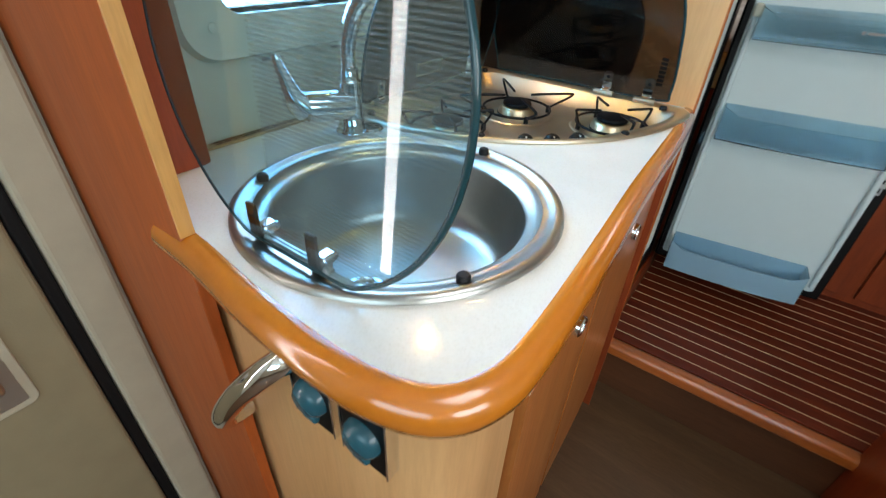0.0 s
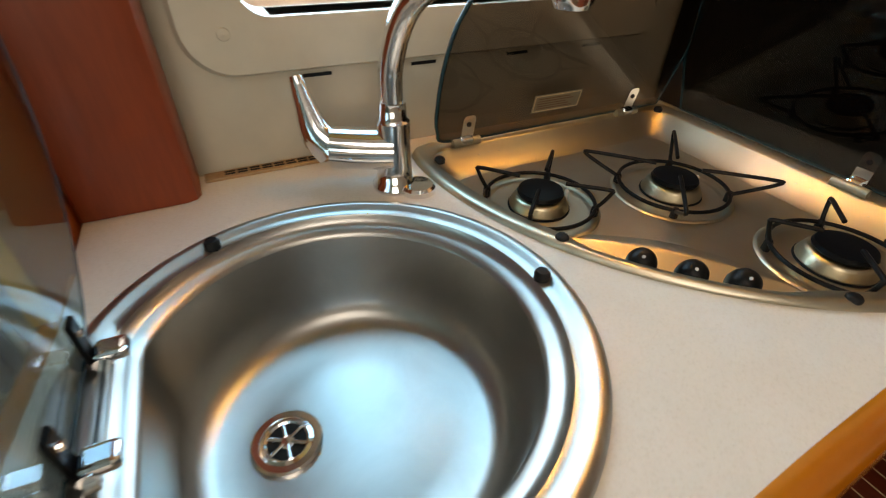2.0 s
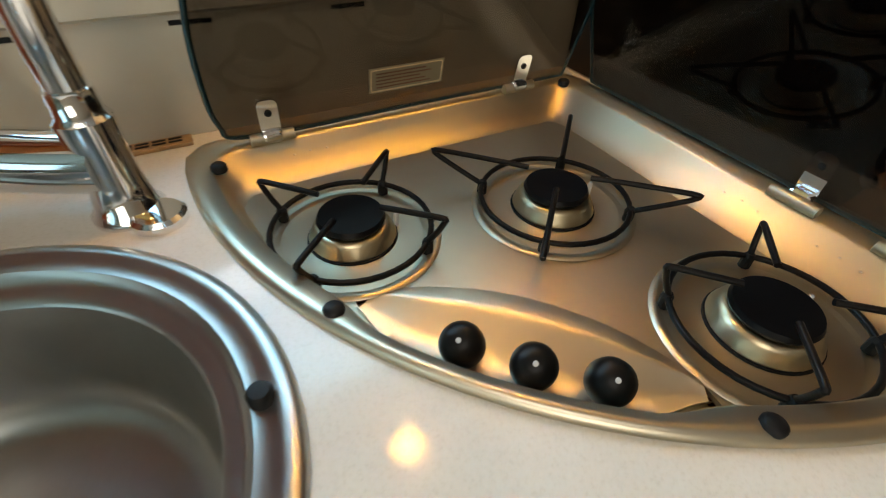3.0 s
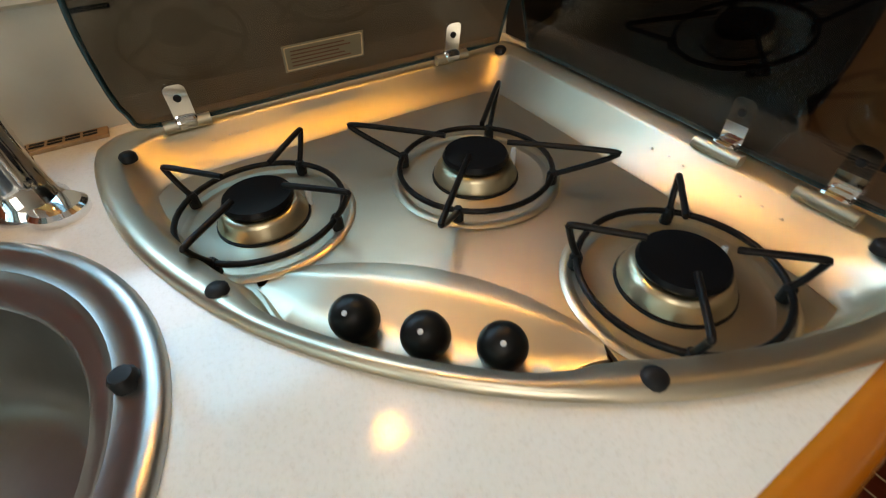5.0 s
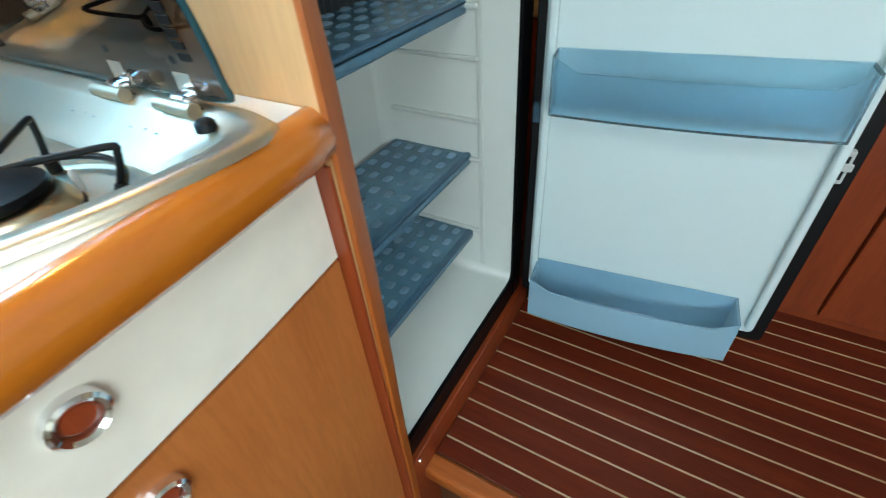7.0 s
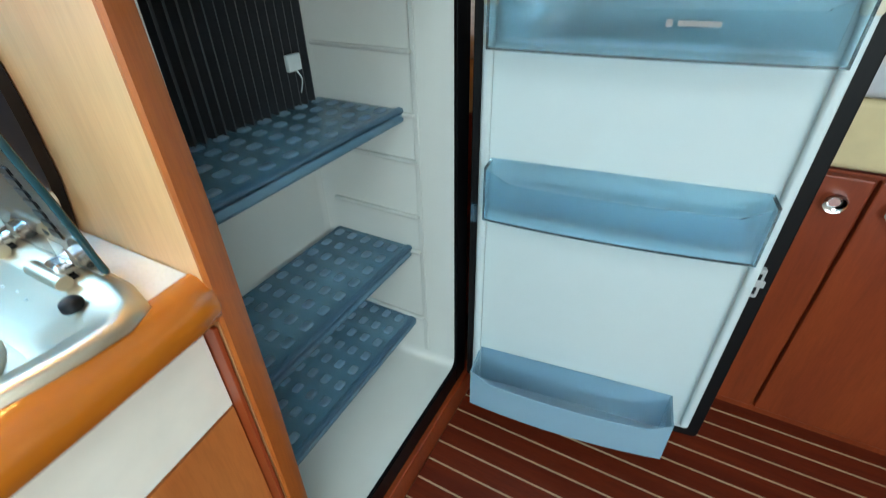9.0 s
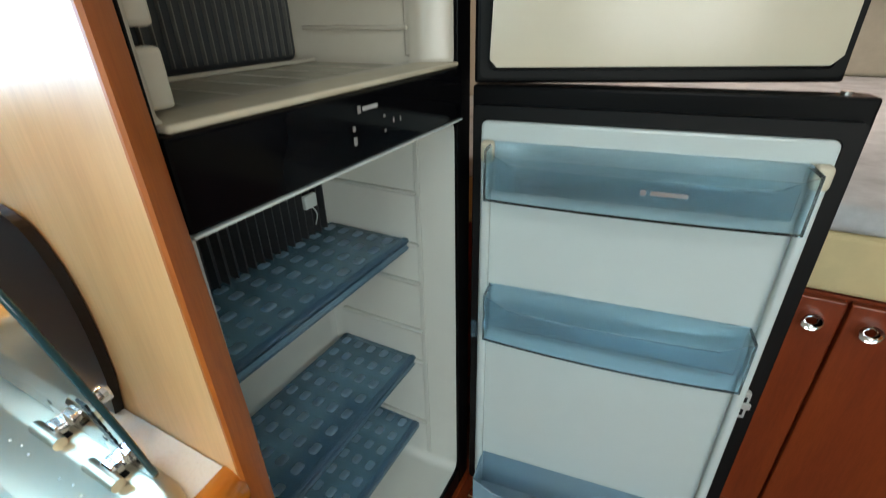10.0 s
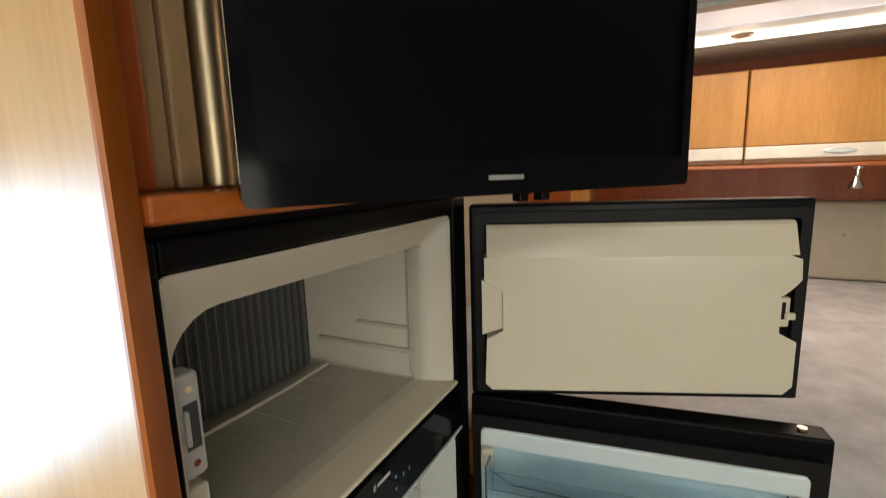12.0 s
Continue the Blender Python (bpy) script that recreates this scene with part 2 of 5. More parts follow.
M_FINEDGE = plain("pale fin edge", (0.20, 0.20, 0.19), 0.4, 0.5)
M_GREYPL = plain("grey moulded plastic", (0.42, 0.43, 0.42), 0.35)
M_DARKWOOD = wood("dark riser", (0.10, 0.035, 0.014), (0.16, 0.055, 0.022), (0.7, 5, 5), 0.45)
# no lamp: glows to imitate overexposed daylight beyond the window
M_BACKDROP = glow_mat("glowing white backdrop", (1.0, 1.0, 1.0), 2.6)
M_GROUND = plain("pale concrete", (0.55, 0.54, 0.52), 0.85, scale=2.0, tint=0.15)
M_TAPE = plain("aluminium name plate", (0.20, 0.165, 0.11), 0.4, 0.3)
M_BANNER = plain("tan upholstery", (0.66, 0.52, 0.29), 0.75, relief=0.2)

# ---- helpers of this scene ----
BASE = {}


def thing(name, base, label, category, group="", kind=""):
    ob = new(name)
    ob.empty_display_size = 0.05
    ob.location = base
    BASE[ob.name] = Matrix.Translation(base)
    return tagged(ob, label, category, group, kind)


def part(name, bm, material, parent=None, label="", category="", kind="", smooth=None):
    """One mesh object from a bmesh in world metres, under its thing or part."""
    bmesh.ops.recalc_face_normals(bm, faces=bm.faces)
    home = BASE[parent.name] if parent else Matrix()
    bm.transform(home.inverted())
    if smooth is not None:
        for f in bm.faces:
            f.smooth = True
        for e in bm.edges:
            if len(e.link_faces) == 2 and e.calc_face_angle(0) > radians(smooth):
                e.smooth = False
    me = bpy.data.meshes.new(name)
    bm.to_mesh(me)
    bm.free()
    me.materials.append(material)
    ob = new(name, me)
    if parent:
        ob.parent = parent
    BASE[ob.name] = home
    return tagged(ob, label, category, "", kind)


def box(x0, x1, y0, y1, z0, z1, bevel=0.002, seg=2, bm=None):
    one = bmesh.new()
    bmesh.ops.create_cube(one, size=1)
    for v in one.verts:
        v.co = Vector(((x0 + x1) / 2 + v.co.x * (x1 - x0), (y0 + y1) / 2 + v.co.y * (y1 - y0), (z0 + z1) / 2 + v.co.z * (z1 - z0)))
    if bevel:
        bmesh.ops.bevel(one, geom=one.edges, offset=bevel, segments=seg, profile=0.5, affect="EDGES")
    if bm is None:
        return one
    return join(bm, one)


def join(bm, other):
    at = {v: bm.verts.new(v.co) for v in other.verts}
    for f in other.faces:
        try:
            bm.faces.new([at[v] for v in f.verts])
        except ValueError:
            pass
    other.free()
    return bm


def lathe(profile, at=(0, 0, 0), n=32, axis="Z", bm=None):
    """Turns (radius, height) pairs round an axis through at."""
    bm = bm or bmesh.new()
    rings = []
    for r, h in profile:
        ring = []
        for k in range(n):
            a = 2 * math.pi * k / n
            p = (r * math.cos(a), r * math.sin(a), h)
            p = {"Z": p, "X": (p[2], p[0], p[1]), "Y": (p[0], p[2], p[1])}[axis]
            ring.append(bm.verts.new(Vector(at) + Vector(p)))
        rings.append(ring)
    for a, b in zip(rings, rings[1:]):
        for k in range(n):
            bm.faces.new((a[k], a[(k + 1) % n], b[(k + 1) % n], b[k]))
    for ring, (r, h) in ((rings[0], profile[0]), (rings[-1], profile[-1])):
        if r > 1e-6:
            bm.faces.new(ring)
    bmesh.ops.remove_doubles(bm, verts=bm.verts, dist=1e-6)
    return bm


def curve_pts(pts, per=6, closed=False):
    """Catmull-Rom through the points."""
    pts = [Vector(p) for p in pts]
    out, n = [], len(pts)
    for i in range(n if closed else n - 1):
        p0 = pts[(i - 1) % n] if closed or i > 0 else pts[0]
        p1, p2 = pts[i], pts[(i + 1) % n]
        p3 = pts[(i + 2) % n] if closed or i + 2 < n else pts[-1]
        for k in range(per):
            t = k / per
            out.append(0.5 * (2 * p1 + (p2 - p0) * t + (2 * p0 - 5 * p1 + 4 * p2 - p3) * t * t + (3 * p1 - p0 - 3 * p2 + p3) * t ** 3))
    if not closed:
        out.append(pts[-1])
    return out


def tube(pts, radius, n=10, closed=False, bm=None, radii=None):
    bm = bm or bmesh.new()
    pts = [Vector(p) for p in pts]
    rings, up, m = [], None, len(pts)
    for i, p in enumerate(pts):
        a = pts[(i - 1) % m] if closed or i > 0 else p
        b = pts[(i + 1) % m] if closed or i + 1 < m else p
        d = (b - a).normalized()
        if up is None:
            up = d.orthogonal().normalized()
        up = (up - d * up.dot(d)).normalized()
        side = d.cross(up)
        r = radii[i] if radii else radius
        rings.append([bm.verts.new(p + r * (math.cos(2 * math.pi * k / n) * up + math.sin(2 * math.pi * k / n) * side)) for k in range(n)])
    pairs = list(zip(rings, rings[1:])) + ([(rings[-1], rings[0])] if closed else [])
    for a, b in pairs:
        for k in range(n):
            bm.faces.new((a[k], a[(k + 1) % n], b[(k + 1) % n], b[k]))
    if not closed:
        bm.faces.new(rings[0])
        bm.faces.new(rings[-1])
    return bm


def loops(rings, closed=True, bm=None, caps=(False, False)):
    """Skin over rings of equal length."""
    bm = bm or bmesh.new()
    vs = [[bm.verts.new(p) for p in ring] for ring in rings]
    for a, b in zip(vs, vs[1:]):
        n = len(a)
        for k in range(n if closed else n - 1):
            bm.faces.new((a[k], a[(k + 1) % n], b[(k + 1) % n], b[k]))
    if caps[0]:
        bm.faces.new(vs[0])
    if caps[1]:
        bm.faces.new(vs[-1])
    return bm


def sheet(outline, holes, z0, z1):
    """A flat board with real holes through it; outlines are (x, y) lists."""
    bm = bmesh.new()
    edges = []
    for loop in (outline, *holes):
        vs = [bm.verts.new((x, y, z1)) for x, y in loop]
        edges += [bm.edges.new((vs[k], vs[(k + 1) % len(vs)])) for k in range(len(vs))]
    got = bmesh.ops.triangle_fill(bm, use_beauty=True, use_dissolve=False, edges=edges)
    faces = [g for g in got["geom"] if isinstance(g, bmesh.types.BMFace)]
    ext = bmesh.ops.extrude_face_region(bm, geom=faces)
    for g in ext["geom"]:
        if isinstance(g, bmesh.types.BMVert):
            g.co.z = z0
    return bm


def slab(outline, axis, a0, a1, bevel=0.0, seg=2):
    """A plate cut to an outline: (y, z) across x, (x, z) across y, (x, y) across z, between a0 and a1."""
    place = {"x": lambda u, v, a: (a, u, v), "y": lambda u, v, a: (u, a, v), "z": lambda u, v, a: (u, v, a)}[axis]
    bm = bmesh.new()
    lo = [bm.verts.new(place(u, v, a0)) for u, v in outline]
    hi = [bm.verts.new(place(u, v, a1)) for u, v in outline]
    bm.faces.new(lo)
    bm.faces.new(hi)
    n = len(lo)
    for k in range(n):
        bm.faces.new((lo[k], lo[(k + 1) % n], hi[(k + 1) % n], hi[k]))
    if bevel:
        bmesh.ops.recalc_face_normals(bm, faces=bm.faces)
        rim = [e for e in bm.edges if len(e.link_faces) == 2 and any(len(f.verts) > 4 or n == 4 for f in e.link_faces) and e.calc_face_angle(0) > 1.0 and not (e.verts[0] in lo and e.verts[1] in hi) and not (e.verts[1] in lo and e.verts[0] in hi)]
        bmesh.ops.bevel(bm, geom=rim, offset=bevel, segments=seg, profile=0.5, affect="EDGES")
    return bm


def round_rect(u0, u1, v0, v1, r, n=6):
    out = []
    for cu, cv, a0 in ((u1 - r, v1 - r, 0), (u0 + r, v1 - r, 90), (u0 + r, v0 + r, 180), (u1 - r, v0 + r, 270)):
        for k in range(n + 1):
            a = radians(a0 + 90 * k / n)
            out.append((cu + r * math.cos(a), cv + r * math.sin(a)))
    return out


def ring_plate(outer, inner, axis, a0, a1):
    """A frame between two outlines of equal length."""
    place = {"x": lambda u, v, a: Vector((a, u, v)), "y": lambda u, v, a: Vector((u, a, v)), "z": lambda u, v, a: Vector((u, v, a))}[axis]
    rings = [[place(u, v, a) for u, v in o] for o, a in ((outer, a0), (outer, a1), (inner, a1), (inner, a0), (outer, a0))]
    bm = loops(rings)
    bmesh.ops.remove_doubles(bm, verts=bm.verts, dist=1e-6)
    return bm


def wall_with(name, axis, a0, a1, u0, u1, v0, v1, hole, material, label=""):
    """A wall with one rectangular opening, from four butted blocks in one mesh."""
    h0, h1, k0, k1 = hole
    bm = bmesh.new()
    for a, b, c, d in ((u0, h0, v0, v1), (h1, u1, v0, v1), (h0, h1, v0, k0), (h0, h1, k1, v1)):
        if b - a < 1e-4 or d - c < 1e-4:
            continue
        if axis == "x":
            box(a0, a1, a, b, c, d, 0, bm=bm)
        elif axis == "y":
            box(a, b, a0, a1, c, d, 0, bm=bm)
        else:
            box(a, b, c, d, a0, a1, 0, bm=bm)
    return part(name, bm, material, None, label, "wall", "structure")


TOP = 0.92          # worktop
STEP = 0.20         # raised floor

# ---- structure ----
part("ground", box(-60, 60, -60, 60, -0.75, -0.65, 0), M_GROUND, None, "pale concrete yard outside", "ground", "structure")
# added glowing sheet that whitens the view through the window
part("backdrop", box(-5.2, -5.0, -12, 12, -0.65, 6.0, 0), M_BACKDROP, None, "glowing white backdrop outside the window", "backdrop", "structure")
part("floor", box(-0.06, 2.3, -3.0, 2.62, -0.05, 0.0, 0), M_LINO, None, "brown wood-look vinyl floor", "floor", "structure")
STEP_OB = part("step", box(0.136, 2.299, 0.105, 2.619, 0.001, STEP - 0.006, 0.0), M_DARKWOOD, None, "raised floor base in dark wood", "step", "structure")
part("trim", box(0.60, 2.295, 0.070, 0.111, STEP - 0.042, STEP, 0.012, 4), M_ORANGE_H, None, "rounded cherry wood step edge", "step", "structure")
WIN = (-0.645, -0.09, 1.085, 1.50)
wall_with("wall_west", "x", 0.02, 0.135, -0.84, 2.7, -0.05, 2.05, WIN, M_WALL, "cream wall panel round the kitchen window")
wall_with("wall_entry", "x", -0.06, 0.04, -3.1, -0.84, -0.05, 2.05, (-1.44, -1.387, 0.3, 1.85), M_WALL, "cream wall beside the entrance, open along the door")
# the openings in these next two walls are unseen, added for the fill lamps
wall_with("wall_east", "x", 2.3, 2.4, -3.1, 2.7, -0.05, 2.05, (-1.9, -0.8, 1.0, 1.6), M_WALL, "cream side wall with an assumed opening for fill light")
wall_with("wall_south", "y", -3.1, -3.0, -0.1, 2.4, -0.05, 2.05, (0.3, 2.1, 1.0, 1.8), M_WALL, "cream front wall with an assumed opening for fill light")
part("wall_north", box(-0.1, 2.4, 2.62, 2.7, -0.05, 2.05, 0), M_WALL, None, "cream rear wall of the bedroom", "wall", "structure")


def ceiling():
    bm = bmesh.new()
    xs = ((-0.1, 0.9), (0.9, 1.6), (1.6, 2.4))
    ys = ((-3.1, -1.2), (-1.2, -0.5), (-0.5, 1.62), (1.62, 2.12), (2.12, 2.7))
    for i, (x0, x1) in enumerate(xs):
        for j, (y0, y1) in enumerate(ys):
            if i == 1 and j in (1, 3):
                continue
            box(x0, x1, y0, y1, CEIL, CEIL + 0.05, 0, bm=bm)
    part("ceiling", bm, M_CEIL, None, "off-white lined ceiling with a skylight and an added opening", "ceiling", "structure")


ceiling()

# partition between hob and refrigerator
def partition():
    """A veneered board whose rounded edging swells a little at worktop height."""
    board, edging = [], []
    for z, near, far in ((0.0, 0.640, 0.627), (0.45, 0.643, 0.632), (0.75, 0.647, 0.641), (0.95, 0.648, 0.641), (1.15, 0.647, 0.632), (1.35, 0.643, 0.625), (CEIL, 0.643, 0.623)):
        board.append([(0.135, 0.0, z), (near - 0.0042, 0.0, z), (far - 0.0042, 0.0262, z), (0.135, 0.0262, z)])
        edging.append([(near - 0.0040, -0.0004, z), (near - 0.0016, -0.0002, z), (near, 0.002, z), (0.5 * (near + far) + 0.0012, 0.014, z), (far + 0.0004, 0.0242, z), (far - 0.0016, 0.0264, z), (far - 0.0040, 0.0266, z)])
    part("partition", loops(board, True, None, (True, True)), M_PALE, None, "pale pear veneer partition beside the hob", "partition", "structure")
    part("partition_edge", loops(edging, True, None, (True, True)), M_EDGE, None, "orange wood edging of the partition", "trim", "structure", smooth=30)


partition()

# ---- kitchen ----
WT = [(0.135, -0.838), (0.28, -0.838), (0.36, -0.842), (0.46, -0.853), (0.56, -0.858), (0.62, -0.852), (0.655, -0.835), (0.672, -0.805), (0.677, -0.765), (0.674, -0.68), (0.665, -0.55), (0.655, -0.42), (0.648, -0.28), (0.640, -0.13), (0.628, -0.001)]
SINK_C, SINK_R = (0.450, -0.646), 0.1935
HOB_C, HOB_R, HOB_X, HOB_Y = (0.213, -0.045), 0.438, 0.163, -0.026


def hob_outline(d=0.0, p=16, n=96, side=None):
    """The rounded quarter-disc of the hob, drawn in by d (by side along its straight edges)."""
    e = d if side is None else side
    cx, cy = 0.345, -0.205
    out = []
    for k in range(n):
        a = 2 * math.pi * k / n
        ux, uy = math.cos(a), math.sin(a)
        s = 0.0
        if ux < -1e-6:
            s += ((HOB_X + e - cx) / ux) ** -p
        if uy > 1e-6:
            s += ((HOB_Y - e - cy) / uy) ** -p
        fx, fy = cx - HOB_C[0], cy - HOB_C[1]
        b = fx * ux + fy * uy
        r = -b + math.sqrt(b * b - (fx * fx + fy * fy - (HOB_R - d) ** 2))
        s += r ** -p
        r = s ** (-1 / p)
        out.append((cx + r * ux, cy + r * uy))
    return out


def sink_outline(d=0.0, n=72, flat=None):
    """The sink's circle, with a straight side by the hinges when flat is given."""
    out = []
    for k in range(n):
        a = 2 * math.pi * k / n
        x, y = SINK_C[0] + (SINK_R - d) * math.cos(a), SINK_C[1] + (SINK_R - d) * math.sin(a)
        out.append((x, y if flat is None else max(y, flat)))
    return out


def worktop():
    t = thing("worktop", (0.4, -0.42, TOP - 0.03), "off-white speckled laminate worktop with cherry wood lipping", "worktop")
    edge = [(v.x, v.y) for v in curve_pts([(x, y, 0) for x, y in WT[1:]], 4)]
    outline = [WT[0], *edge, (0.135, -0.001)]
    part("board", sheet(outline, [sink_outline(0.012), hob_outline(0.012)], TOP - 0.03, TOP), M_TOP, t)
    # rounded lipping swept along the front edge
    prof = [(0.0, 0.0), (0.004, 0.0012), (0.011, 0.0002), (0.018, -0.004), (0.0235, -0.011), (0.0255, -0.021), (0.023, -0.032), (0.016, -0.040), (0.006, -0.0435), (-0.014, -0.0435), (-0.014, -0.0302), (0.0, -0.0305)]
    path = [Vector((x, y, 0)) for x, y in edge] + [Vector((0.627, 0.004, 0))]
    rings = []
    for i, p in enumerate(path):
        d = (path[min(i + 1, len(path) - 1)] - path[max(i - 1, 0)]).normalized()
        nrm = Vector((d.y, -d.x, 0))
        shrink = 0.55 if i == len(path) - 1 else (0.9 if i == len(path) - 2 else 1.0)
        rings.append([p + nrm * o * shrink + Vector((0, 0, TOP + z)) for o, z in prof])
    part("lipping", loops(rings, True, None, (True, True)), M_NOSE, t, "rounded glossy orange cherry lipping", smooth=50)
    return t


worktop()


def sink():
    t = thing("sink", (*SINK_C, TOP), "round spun stainless steel sink let into the worktop", "sink")
    z = TOP

    def ring(d, h, flat=None):
        return [(x, y, z + h) for x, y in sink_outline(d, 72, flat)]

    rim = [ring(0.016, -0.01), ring(0.0, 0.0005), ring(0.001, 0.005), ring(0.005, 0.0075), ring(0.012, 0.0075), ring(0.0145, 0.004, -0.812), ring(0.025, 0.0035, -0.803), ring(0.0275, -0.002, -0.798), ring(0.033, -0.006, -0.792), ring(0.040, -0.007, -0.786), ring(0.043, -0.012, -0.783)]
    part("rim", loops(rim), M_BOWL, t, smooth=60)
    bowl = [ring(0.043, -0.012, -0.783), ring(0.046, -0.03, -0.781), ring(0.049, -0.068, -0.778), ring(0.054, -0.090), ring(0.063, -0.104), ring(0.078, -0.1105), ring(0.112, -0.113), ring(0.175, -0.1145)]
    part("bowl", loops(bowl, True, None, (False, True)), M_BOWL, t, smooth=60)
    dx, dy, dz = 0.440, -0.706, z - 0.1110
    d = part("drain", lathe([(0.0165, -0.004), (0.0170, 0.0008), (0.0190, 0.0020), (0.0222, 0.0012), (0.0232, 0.0024), (0.0285, 0.0026), (0.0305, 0.0008), (0.0306, -0.005)], (dx, dy, dz), 36), M_CHROME, t, "chrome drain strainer", smooth=40)
    # flat black disc stands in for the darkness down the drain
    part("drain_dark_disc", lathe([(0.0, 0.0), (0.0172, 0.0), (0.0172, 0.0004), (0.0, 0.0004)], (dx, dy, dz - 0.0006), 30), M_RUBBER, d)
    part("hub", lathe([(0.0, 0.0024), (0.0052, 0.0022), (0.0068, 0.0005), (0.0, 0.0005)], (dx, dy, dz), 16), M_CHROME, d, smooth=40)
    for k in range(6):
        a = math.pi * k / 3
        part("spoke", tube([(dx + 0.004 * math.cos(a), dy + 0.004 * math.sin(a), dz + 0.0012), (dx + 0.0172 * math.cos(a), dy + 0.0172 * math.sin(a), dz + 0.0012)], 0.0019, 8), M_CHROME, d, smooth=60)
    for x, y in ((0.291, -0.725), (0.456, -0.471), (0.608, -0.738)):
        v = Vector((x - SINK_C[0], y - SINK_C[1], 0)).normalized()
        c = Vector((*SINK_C, 0)) + v * (SINK_R - 0.0185)
        part("rubber_bumper", lathe([(0.0, 0.0), (0.007, 0.0), (0.0072, 0.007), (0.0055, 0.0095), (0.0, 0.010)], (c.x, c.y, z + 0.003), 14), M_RUBBER, t, smooth=50)
    return t


def sink_lid(t):
    """A round lid that stands upright on two hinges at the edge of the sink."""
    n, r, cx, rise, lean = 72, 0.179, 0.464, 0.171, radians(3.4)
    out = []
    for k in range(n):
        a = 2 * math.pi * k / n
        out.append((cx + r * math.cos(a), TOP + 0.005 + max(rise + r * math.sin(a), 0.006)))
    tilt = Matrix.Translation((0, -0.813, TOP + 0.005)) @ Matrix.Rotation(-lean, 4, "X") @ Matrix.Translation((0, 0.813, -TOP - 0.005))
    bm = slab(out, "y", -0.8155, -0.8105)
    bm.transform(tilt)
    g = part("glass_lid", bm, M_PRINTED, t, "round tinted glass lid standing open", smooth=40)
    g.visible_shadow = False
    ring = []
    for k in range(n):
        a = 2 * math.pi * k / n
        ring.append(tilt @ Vector((cx + r * math.cos(a), -0.813, TOP + 0.005 + max(rise + r * math.sin(a), 0.006))))
    part("glass_edge", tube(ring, 0.0028, 8, True), M_GLASSEDGE, g, smooth=60)
    for x in (0.402, 0.488):
        h = part("hinge", box(x - 0.007, x + 0.007, -0.8095, -0.805, TOP + 0.006, TOP + 0.046, 0.0015), M_BLACKM, t, "dark hinge tab with a screw")
        part("screw", lathe([(0.0, 0.002), (0.003, 0.002), (0.0035, 0.0)], (x, -0.805, TOP + 0.034), 10, "Y"), M_CHROME, h)
        part("clamp", box(x - 0.009, x + 0.009, -0.8045, -0.7835, TOP + 0.0085, TOP + 0.0185, 0.004, 3), M_CHROME, h, "chrome hinge clamp")
        part("knuckle", tube([(x - 0.010, -0.800, TOP + 0.010), (x + 0.010, -0.800, TOP + 0.010)], 0.006, 12), M_CHROME, h, smooth=40)
    part("hinge_bar", box(0.388, 0.502, -0.8040, -0.7955, TOP + 0.0042, TOP + 0.0092, 0.0015), M_SATIN, t, "flat satin hinge channel")
    part("hinge_groove", box(0.392, 0.498, -0.8005, -0.7990, TOP + 0.0088, TOP + 0.0096, 0), M_RUBBER, t)


sink_lid(sink())


def burner(t, x, y, z, r, turn):
    """One gas ring: pressed dish, alloy skirt, black cap."""
    part("burner_dish", lathe([(r + 0.040, 0.0005), (r + 0.038, 0.002), (r + 0.034, 0.002), (r + 0.031, 0.0004), (r + 0.009, 0.0008), (r + 0.0025, 0.0012)], (x, y, z), 40), M_STEEL, t, "pressed steel dish round the burner", smooth=40)
    b = part("burner", lathe([(r + 0.002, 0.0014), (r + 0.003, 0.004), (r - 0.001, 0.012), (r * 0.90, 0.015), (r * 0.80, 0.016), (0.0, 0.016)], (x, y, z), 40), M_BRASS, t, "alloy gas burner", smooth=40)
    part("burner_cap", lathe([(r * 0.70, 0.016), (r * 0.82, 0.0175), (r * 0.85, 0.020), (r * 0.80, 0.0235), (r * 0.4, 0.0245), (0.0, 0.0245)], (x, y, z), 36), M_BLACKM, b, "black burner cap", smooth=40)
    # black ring that paints the shadow at the foot of the skirt
    part("burner_shadow_ring", lathe([(r + 0.001, 0.0030), (r + 0.004, 0.0026), (r + 0.0045, 0.0008), (r + 0.001, 0.0008)], (x, y, z), 36), M_RUBBER, b)
    a = radians(turn + 40)
    part("spark_pin", lathe([(0.0025, 0.0), (0.0025, 0.014), (0.0015, 0.017), (0.0, 0.017)], (x + (r + 0.005) * math.cos(a), y + (r + 0.005) * math.sin(a), z), 8), M_PRINT, b)


def grate(x, y, z, r, turn, reach):
    """A wire ring with four bent prongs that stand over the burner."""
    g = thing("pan_support", (x, y, z), "black enamelled wire pan support over a gas burner", "pan support", "pan supports of the hob")
    part("wire_ring", tube([(x + r * math.cos(2 * math.pi * k / 40), y + r * math.sin(2 * math.pi * k / 40), z + 0.010) for k in range(40)], 0.0024, 8, True), M_ENAMEL, g, smooth=60)
    for k in range(4):
        a = radians(turn + 90 * k)
        ux, uy = math.cos(a), math.sin(a)

        def at(d, h):
            return (x + ux * d, y + uy * d, z + h)
        pts = [at(r - 0.002, 0.008), at(r + 0.5 * reach, 0.020), at(r + reach, 0.0325), at(r + 0.9 * reach, 0.036), at(r * 0.8, 0.0355), at(0.026, 0.0345)]
        part("prong", tube(curve_pts(pts, 4), 0.0024, 8), M_ENAMEL, g, smooth=60)
        part("rubber_foot", lathe([(0.0, 0.0), (0.0045, 0.0), (0.0045, 0.010), (0.003, 0.013), (0.0, 0.013)], at(r, 0.0), 10), M_RUBBER, g)


